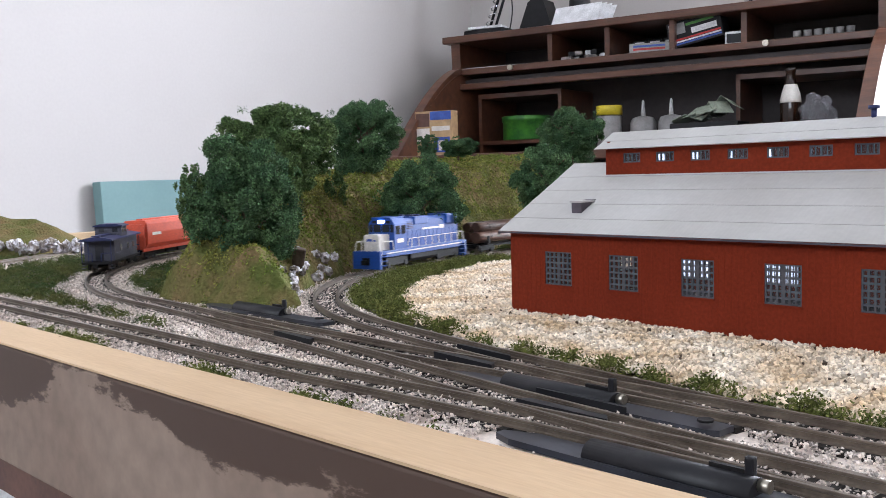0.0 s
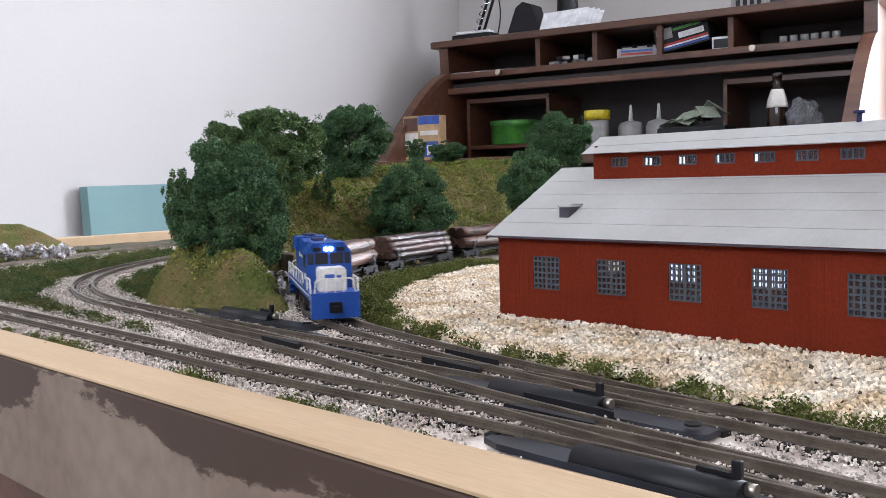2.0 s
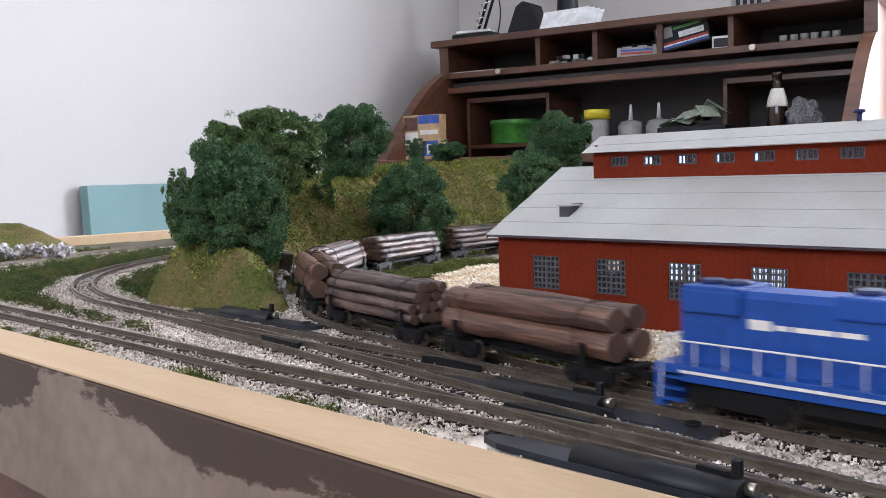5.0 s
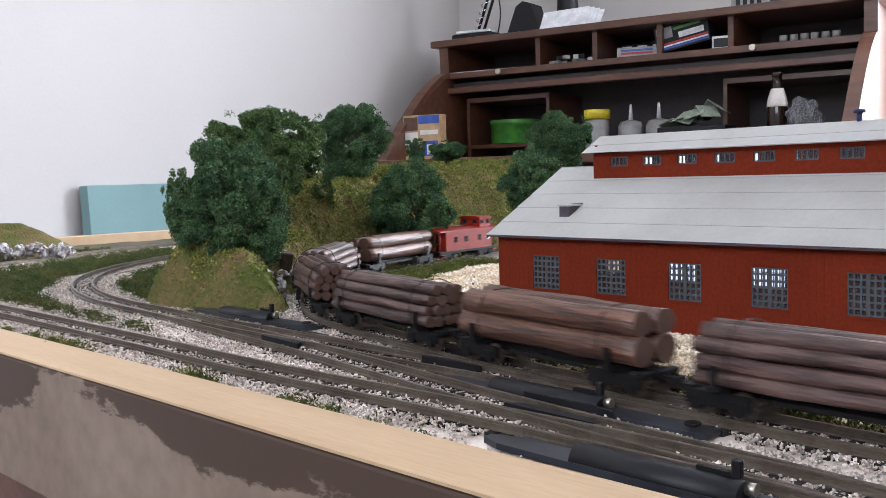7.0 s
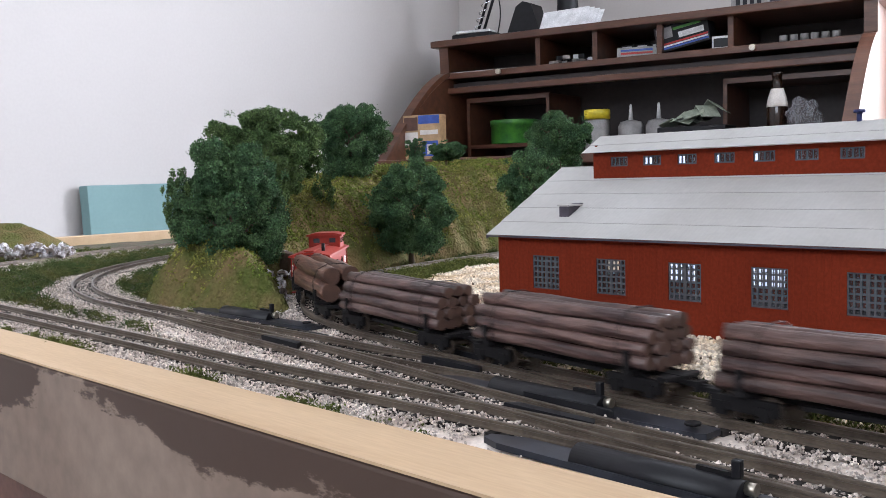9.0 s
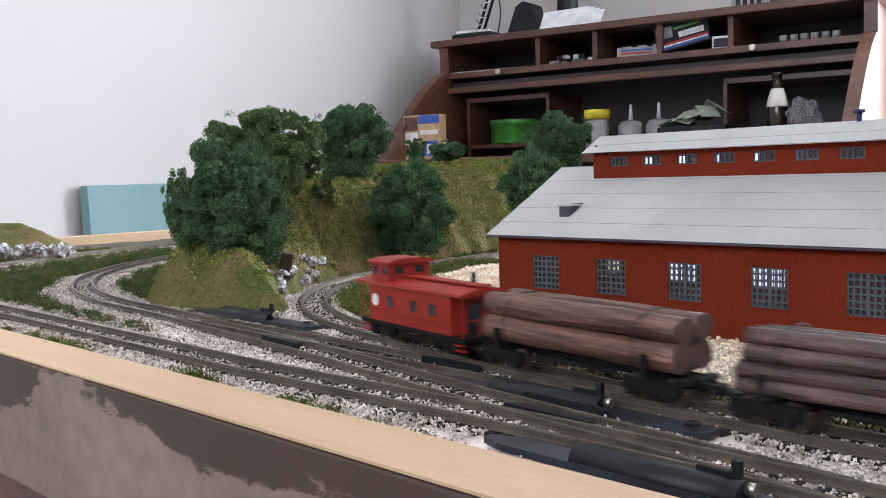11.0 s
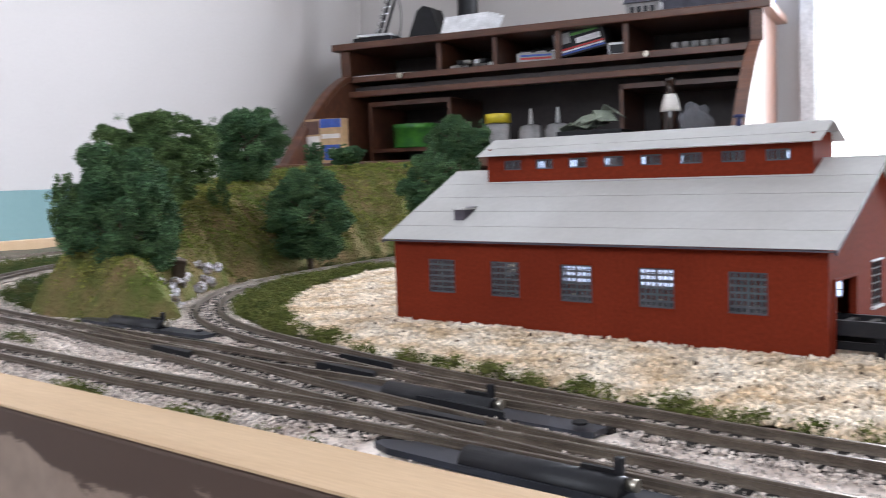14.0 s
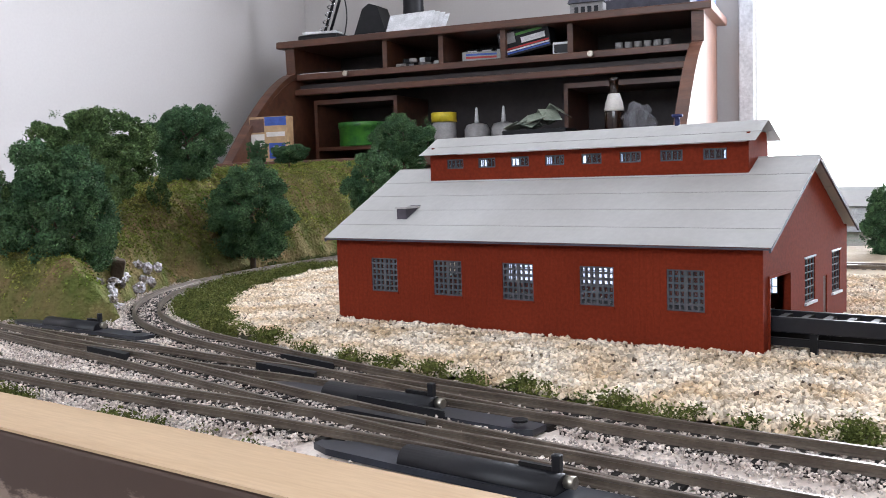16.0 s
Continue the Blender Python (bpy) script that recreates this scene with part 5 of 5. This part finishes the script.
def side_outline():
    pts = [(DD, 0.0), (DD, 1.14), (0.0, 1.14), (0.004, 1.06)]
    for k in range(13):                     # the roll-top's S-curve
        a = k / 12
        pts.append((-0.37 * (a ** 1.15) - 0.005, 1.045 - 0.285 * a ** 1.25 + 0.028 * math.sin(math.pi * a)))
    return pts + [(-0.40, 0.74), (-0.40, 0.70), (-0.36, 0.0)]


for x in (0.0, DW - T_):
    bm = bmesh.new()
    prism(bm, side_outline(), x, x + T_, 'x')
    part("side_panel", bm, M["desk"], desk)
o = [Vector((0, a, b)) for a, b in side_outline()[2:18]]
for x in (-0.006, DW - T_ - 0.006):
    bm = bmesh.new()
    ring = []
    for k, p in enumerate(o):
        d = (o[min(k + 1, len(o) - 1)] - o[max(k - 1, 0)]).normalized()
        nrm = Vector((0, -d.z, d.y))
        ring.append([bm.verts.new(p + Vector((x + w * 0.034, 0, 0)) + nrm * q) for w, q in ((0, -0.012), (0, 0.004), (0.2, 0.010), (0.8, 0.010), (1, 0.004), (1, -0.012))])
    for a, b in zip(ring, ring[1:]):
        for k in range(6):
            bm.faces.new((a[k], a[(k + 1) % 6], b[(k + 1) % 6], b[k]))
    part("roll_rail", bm, M["desk"], desk, "rounded edge moulding of the roll top")
boxes("top_board", [(-0.03, DW + 0.03, -0.03, DD + 0.01, 1.14, 1.163)], M["desk"], desk, bevel=0.004)
# back panel and roll slats take the darkened tone that stands for recess shade
boxes("back_panel", [(T_, DW - T_, DD - 0.012, DD, 0.1, 1.14)], M["desk_in"], desk, "back panel with the recess shade in its colour")
boxes("upper_shelf", [(T_, DW - T_, 0.0, DD - 0.012, 1.035, 1.055)], M["desk"], desk, bevel=0.002)
boxes("roll_slot", [(T_, DW - T_, -0.01, 0.02, 0.985, 1.005)], M["desk"], desk, "front lip of the roll-top slot", bevel=0.003)
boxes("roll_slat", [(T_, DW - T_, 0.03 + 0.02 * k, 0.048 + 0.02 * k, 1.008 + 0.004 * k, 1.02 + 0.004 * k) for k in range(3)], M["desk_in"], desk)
for x in (0.355, 0.55, 0.755, 0.965):
    boxes("divider", [(x - 0.008, x + 0.008, 0.004, DD - 0.014, 1.055, 1.14)], M["desk"], desk)
boxes("desk_board", [(-0.02, DW + 0.02, -0.42, DD, 0.735, 0.762)], M["desk"], desk, "writing surface", bevel=0.005)
for a, b in ((0.06, 0.37), (0.93, 1.30)):
    boxes("cubby", [(a, a + 0.012, 0.05, 0.30, 0.765, 0.965), (b - 0.012, b, 0.05, 0.30, 0.765, 0.965), (a, b, 0.05, 0.30, 0.955, 0.97), (a, b, 0.05, 0.30, 0.80, 0.812)], M["desk"], desk)
for x in (0.03, 0.95):
    ped = boxes("pedestal", [(x, x + 0.36, -0.36, DD - 0.02, 0.06, 0.735)], M["desk"], desk)
    for k in range(4):
        d_ = boxes("drawer_front", [(x + 0.02, x + 0.34, -0.38, -0.36, 0.09 + 0.16 * k, 0.235 + 0.16 * k)], M["desk"], ped, bevel=0.004)
for x in (0.22, 1.03):
    bm = bmesh.new()
    rod(bm, (x, -0.012, 1.045), (x, -0.02, 1.045), 0.009, 12)
    part("roll_knob", bm, M["brass"], desk)


def on_desk(x, y, z, turn=0):
    return DESK @ pose(x, y, z, 0, 0, turn)


# things on the desk's top
ob = thing("desk_lamp", on_desk(0.10, 0.08, 1.163), "black sprung-arm desk lamp", "lamp")
boxes("base", [(-0.075, 0.075, -0.06, 0.06, 0, 0.022)], M["black"], ob, bevel=0.006)
bm = bmesh.new()
rod(bm, (-0.01, 0, 0.02), (0.075, 0, 0.24), 0.005, 8)
rod(bm, (0.012, 0, 0.02), (0.097, 0, 0.24), 0.005, 8)
part("arm", bm, M["black"], ob)
bm = bmesh.new()
for k in range(60):
    a0, a1 = k * 0.9, (k + 1) * 0.9
    c0, c1 = Vector((-0.005 + 0.0014 * k, -0.012, 0.03 + 0.0034 * k)), Vector((-0.005 + 0.0014 * (k + 1), -0.012, 0.03 + 0.0034 * (k + 1)))
    rod(bm, c0 + Vector((0.012 * math.cos(a0), 0.012 * math.sin(a0), 0)), c1 + Vector((0.012 * math.cos(a1), 0.012 * math.sin(a1), 0)), 0.0018, 5, None, False)
part("spring", bm, M["steel"], ob, "coiled steel spring")
bm = bmesh.new()
rod(bm, (0.075, 0, 0.24), (0.25, -0.05, 0.30), 0.006, 8)
rod(bm, (0.25, -0.05, 0.30), (0.29, -0.06, 0.20), 0.02, 16, 0.07)
part("shade", bm, M["black"], ob)
bm = bmesh.new()
for k in range(14):
    rod(bm, (0.065 + 0.012 * math.sin(k * 0.4), 0.01, 0.02 + 0.018 * k), (0.065 + 0.012 * math.sin(k * 0.4 + 0.4), 0.01, 0.038 + 0.018 * k), 0.0022, 6)
part("cord", bm, M["black"], ob)
ob = boxes("notebook", [(-0.06, 0.06, -0.02, 0.05, 0, 0.008)], M["paper"], None, "", 0.001, on_desk(0.105, 0.04, 1.1855, 8))
tagged(ob, "pale notebook lying on the lamp base", "notebook")
ob = thing("desk_stand", on_desk(0.27, 0.12, 1.163), "black angular plastic stand", "stand")
bm = bmesh.new()
prism(bm, [(-0.07, 0), (0.06, 0), (0.025, 0.105), (-0.005, 0.115), (-0.03, 0.10)], -0.04, 0.04)
part("foot", bm, M["black"], ob)
ob = thing("bottle", on_desk(0.40, 0.14, 1.163), "tall black bottle-shaped vessel", "bottle")
bm = bmesh.new()
lathe(bm, [(0.058, 0), (0.06, 0.012), (0.04, 0.03), (0.034, 0.10), (0.034, 0.16), (0.020, 0.2), (0.018, 0.26)])
part("body", bm, M["black"], ob)
ob = thing("paper_stack", on_desk(0.445, -0.005, 1.1635, -7), "folded white papers standing propped on the desk top", "papers")
for k in range(4):
    boxes("sheet", [(-0.085 + 0.004 * k, 0.082 + 0.006 * k, -0.0006, 0.0006, 0.0004, 0.066 + 0.004 * k)], M["paper"], ob, "", 0, pose(0, 0.014 * k, 0.0003, -28 - 5 * k, 0, 3 * k))
boxes("fold", [(-0.085, 0.082, 0.0, 0.06, 0.0, 0.0012)], M["paper"], ob)
ob = thing("model_house", on_desk(1.0, 0.10, 1.163), "small grey model house on the desk top", "model house")
boxes("wall", [(-0.05, 0.05, -0.035, 0.035, 0, 0.045)], M["jar"], ob)
bm = bmesh.new()
prism(bm, [(-0.045, 0.043), (0.045, 0.043), (0, 0.08)], -0.055, 0.055, 'x')
part("roof", bm, M["slate"], ob)
boxes("window", [(x - 0.006, x + 0.006, -0.0365, -0.035, 0.015, 0.032) for x in (-0.03, -0.01, 0.01, 0.03)], M["glass"], ob)
ob = boxes("magazine_box", [(-0.12, 0.12, -0.06, 0.10, 0, 0.035)], M["slate"], None, "", 0.003, on_desk(1.19, 0.08, 1.163))
tagged(ob, "grey box with magazines on the desk top", "box")
ob = boxes("blue_tub", [(-0.05, 0.05, -0.05, 0.05, 0, 0.06)], M["label_blue"], None, "", 0.008, on_desk(1.30, 0.22, 1.163))
tagged(ob, "translucent blue plastic tub", "tub")


def carton(name, x, y, z, w, d, h, turn, material, label, panels):
    t = thing(name, on_desk(x, y, z, turn), label, "box")
    boxes("carton", [(-w / 2, w / 2, -d / 2, d / 2, 0, h)], material, t, bevel=0.0015)
    for nm, a, b, c, e, m in panels:
        boxes(nm, [(-w / 2 + a * w, -w / 2 + b * w, -d / 2 - 0.0012, -d / 2 - 0.0002, c * h, e * h)], M[m], t)
    return t


knife = carton("knife_box", 0.825, 0.05, 1.055, 0.165, 0.06, 0.076, -4, M["black"], "black hobby-knife box with red, white and blue stripes",
       [("picture", 0.04, 0.34, 0.5, 0.92, "jar"), ("caption", 0.45, 0.92, 0.40, 0.62, "paper"), ("stripe", 0.1, 0.98, 0.25, 0.32, "label_red"), ("stripe", 0.1, 0.98, 0.17, 0.23, "paper"), ("stripe", 0.1, 0.98, 0.08, 0.15, "label_blue"), ("side", 0.36, 0.88, 0.74, 0.84, "green")])
knife.matrix_basis = on_desk(0.825, 0.05, 1.0695, -4) @ pose(0, 0, 0, 0, -9.5, 0)
carton("grey_box", 0.935, 0.05, 1.055, 0.06, 0.06, 0.036, 5, M["paper"], "small white and black box", [("front", 0.08, 0.92, 0.1, 0.8, "black")])
for k, x in enumerate((0.605, 0.655, 0.705)):
    carton("parts_box", x, 0.16, 1.055, 0.044, 0.05, 0.052, 0, M["black"], "small black box with a white label", [("label", 0.15, 0.85, 0.5, 0.9, "paper")])
carton("leaflets", 0.67, 0.05, 1.055, 0.12, 0.03, 0.030, 12, M["jar"], "pile of colour leaflets", [("stripe", 0.1, 0.9, 0.3, 0.5, "label_red"), ("stripe", 0.1, 0.9, 0.6, 0.8, "label_blue")])
for k in range(9):
    ob = boxes("scrap", [(-0.018, 0.018, -0.012, 0.012, 0, 0.012 + 0.003 * (k % 3))], (M["scrap"], M["black"], M["paper"])[k % 3], None, "", 0.003,
               on_desk(0.40 + 0.013 * k, 0.04 + 0.02 * (k % 3), 1.055 + 0.0135 * (k % 2), 37 * k))
    tagged(ob, "small model part among clutter in a pigeonhole", "model part", "clutter in the pigeonholes")
for k in range(6):
    bm = bmesh.new()
    rod(bm, (0, 0, 0), (0, 0, 0.022), 0.011, 12)
    ob2 = part("paint_pot", bm, M["jar"], None, "", on_desk(1.10 + 0.028 * k, 0.05, 1.0552))
    tagged(ob2, "small grey paint pot on the upper shelf", "paint pot", "paint pots on the shelf")
ob = boxes("ruler", [(-0.12, 0.12, -0.012, 0.012, 0, 0.003)], M["steel"], None, "", 0, on_desk(0.15, 0.03, 1.0552, 4))
tagged(ob, "steel ruler lying in a pigeonhole", "ruler")
# on the writing surface
carton("food_box", 0.075, -0.24, 0.7625, 0.125, 0.05, 0.14, 8, M["tan"], "tan and blue cardboard carton with a brown picture panel",
       [("picture", 0.02, 0.40, 0.66, 0.95, "brown_card"), ("picture", 0.02, 0.40, 0.33, 0.62, "cream"), ("banner", 0.42, 0.99, 0.80, 0.99, "label_blue"), ("caption", 0.46, 0.95, 0.56, 0.66, "cream"), ("emblem", 0.52, 0.95, 0.08, 0.42, "label_blue"), ("emblem_centre", 0.64, 0.85, 0.12, 0.34, "cream")])
ob = thing("green_tin", on_desk(0.205, 0.12, 0.8125), "round green tin with a lighter rim", "tin")
bm = bmesh.new()
lathe(bm, [(0.078, 0), (0.08, 0.004), (0.08, 0.060), (0.083, 0.061), (0.083, 0.078), (0.08, 0.080)], 32)
part("body", bm, M["green"], ob)
ob = thing("yellow_lidded_jar", on_desk(0.535, 0.05, 0.7625), "clear jar with a yellow lid", "jar")
bm = bmesh.new()
lathe(bm, [(0.036, 0), (0.038, 0.004), (0.038, 0.108), (0.034, 0.112)])
part("body", bm, M["jar"], ob)
bm = bmesh.new()
lathe(bm, [(0.041, 0.112), (0.041, 0.140), (0.039, 0.142)], 24)
part("lid", bm, M["yellow"], ob, "yellow lid")
for k, x in enumerate((0.635, 0.725)):
    ob = thing("squeeze_bottle", on_desk(x, 0.08, 0.7625), "grey plastic squeeze bottle with a thin spout", "bottle", "squeeze bottles")
    bm = bmesh.new()
    lathe(bm, [(0.038, 0), (0.04, 0.01), (0.04, 0.085), (0.032, 0.10), (0.012, 0.105)])
    part("body", bm, M["jar"], ob)
    bm = bmesh.new()
    lathe(bm, [(0.008, 0.105), (0.004, 0.15), (0.002, 0.155)], 10)
    part("spout", bm, M["white"], ob)
ob = new("banknotes")
ob.matrix_basis = on_desk(0.86, 0.02, 0.835)
tagged(ob, "crumpled green-grey papers heaped on a dark tray", "papers")
for k in range(6):
    bm = bmesh.new()
    prism(bm, [(-0.05, 0), (-0.01, 0.018 + 0.004 * k), (0.02, 0.008), (0.055, 0.02), (0.055, 0.022), (0.02, 0.010), (-0.01, 0.020 + 0.004 * k), (-0.05, 0.002)], -0.03, 0.03)
    part("sheet", bm, M["bill"], ob, "", pose(0.018 * (k - 3), 0.01 * (k % 3), 0.006 * k, 15 * (k % 3 - 1), 10 * (k % 2), 33 * k))
ob = boxes("dark_tray", [(-0.10, 0.10, -0.06, 0.06, 0, 0.072)], M["black"], None, "", 0.004, on_desk(0.86, 0.02, 0.7625))
tagged(ob, "black tray on the writing surface", "tray")
ob = thing("beer_bottle", on_desk(1.105, -0.05, 0.7625), "brown glass beer bottle with a cream label", "bottle")
bm = bmesh.new()
lathe(bm, [(0.026, 0), (0.0275, 0.004), (0.0275, 0.115), (0.024, 0.135), (0.0165, 0.158), (0.013, 0.175), (0.0125, 0.192), (0.0140, 0.194), (0.0140, 0.203), (0.012, 0.205)], 28)
part("glass", bm, M["amber"], ob)
bm = bmesh.new()
lathe(bm, [(0.0281, 0.1105), (0.0278, 0.1165), (0.0245, 0.1355), (0.0172, 0.1580), (0.0166, 0.1600)], 28)
part("label", bm, M["cream"], ob, "cream paper label")
ob = thing("plastic_bag", on_desk(1.17, -0.04, 0.7625), "crumpled clear plastic bag", "bag")
bm = bmesh.new()
bmesh.ops.create_icosphere(bm, subdivisions=4, radius=1)
for vv in bm.verts:
    k = 1 + 0.35 * noise.noise(vv.co * 2.5) + 0.18 * noise.noise(vv.co * 6)
    vv.co = Vector((vv.co.x * 0.05 * k, vv.co.y * 0.04 * k, 0.06 + vv.co.z * 0.065 * k))
part("film", bm, M["clear"], ob)

# foam sheet leaning on the wall, and a tub under the table's edge
ob = boxes("foam_sheet", [(-0.015, 0.015, -1.35, -0.75, 0, 0.712)], M["foam"], None, "", 0.003, ROOM @ pose(-0.105, 0, 0.0) @ pose(0, 0, 0, 0, -3.0, 0))
tagged(ob, "pale green insulation foam sheet leaning against the wall", "foam sheet")
ob = boxes("storage_tub", [(-0.28, 0.28, -0.2, 0.2, 0, 0.24)], M["white"], None, "", 0.02, pose(-1.18, 1.72, 0, 0, 0, -23))
tagged(ob, "white plastic storage tub on the floor", "tub")


# ---- movement ----
def place_on(line, s, half):
    """The pose of a vehicle whose trucks stand half apart from s along the line, and the turn of each truck."""
    step = np.arange(len(line)) * 1.5

    def at(q):
        return np.array([np.interp(q, step, line[:, 0]), np.interp(q, step, line[:, 1])])
    f, b = at(s + half), at(s - half)
    c, d = (f + b) / 2, f - b
    head = math.degrees(math.atan2(d[1], d[0]))
    turns = []
    for q in (s + half, s - half):
        e = at(q + 4) - at(q - 4)
        turns.append((math.degrees(math.atan2(e[1], e[0])) - head + 180) % 360 - 180)
    return TABLE @ pose(c[0] / 1000, c[1] / 1000, 0, 0, 0, head), turns


def run(vehicle, line, centre):
    ob, trucks, half = vehicle
    rows, bends = [], []
    for k in range(81):
        t = k * 0.2
        m, turns = place_on(line, centre(t), half)
        rows.append((t, m))
        bends.append((t, turns))
    walk(ob, rows)
    for j, (tr, x) in enumerate(zip(trucks, (half, -half))):
        walk(tr, [(t, pose(x / 1000, 0, 0, 0, 0, turns[j])) for t, turns in bends])


FRONT_T = (0, 0.5, 1.0, 1.5, 2.0, 2.5, 3.0, 3.5, 4.0, 6.5, 9.0, 11.5, 12.0, 12.5, 16.0)
FRONT_S = (340, 377, 417, 457, 499, 540, 581, 622, 663, 868.5, 1071, 1272, 1314, 1360, 1680)


def head_at(t):
    return ZERO + float(np.interp(t, FRONT_T, FRONT_S))


def motions():
    run(LOCO, MAIN, lambda t: head_at(t) - 50)
    for i, car in enumerate(CARS):
        run(car, MAIN, lambda t, i=i: head_at(t) - 102 - 39.5 - 78 * i)
    run(RED, MAIN, lambda t: head_at(t) - 102 - 78 * 7 - 30)
    back = LOOP[::-1]
    away = lambda t: 118 * min(t, 2.5) + 60 * (1 - math.exp(-2 * max(t - 2.5, 0)))
    run(FAR, back, lambda t: 492 + away(t))
    run(HOP, back, lambda t: 492 + 83 + away(t))


motions()
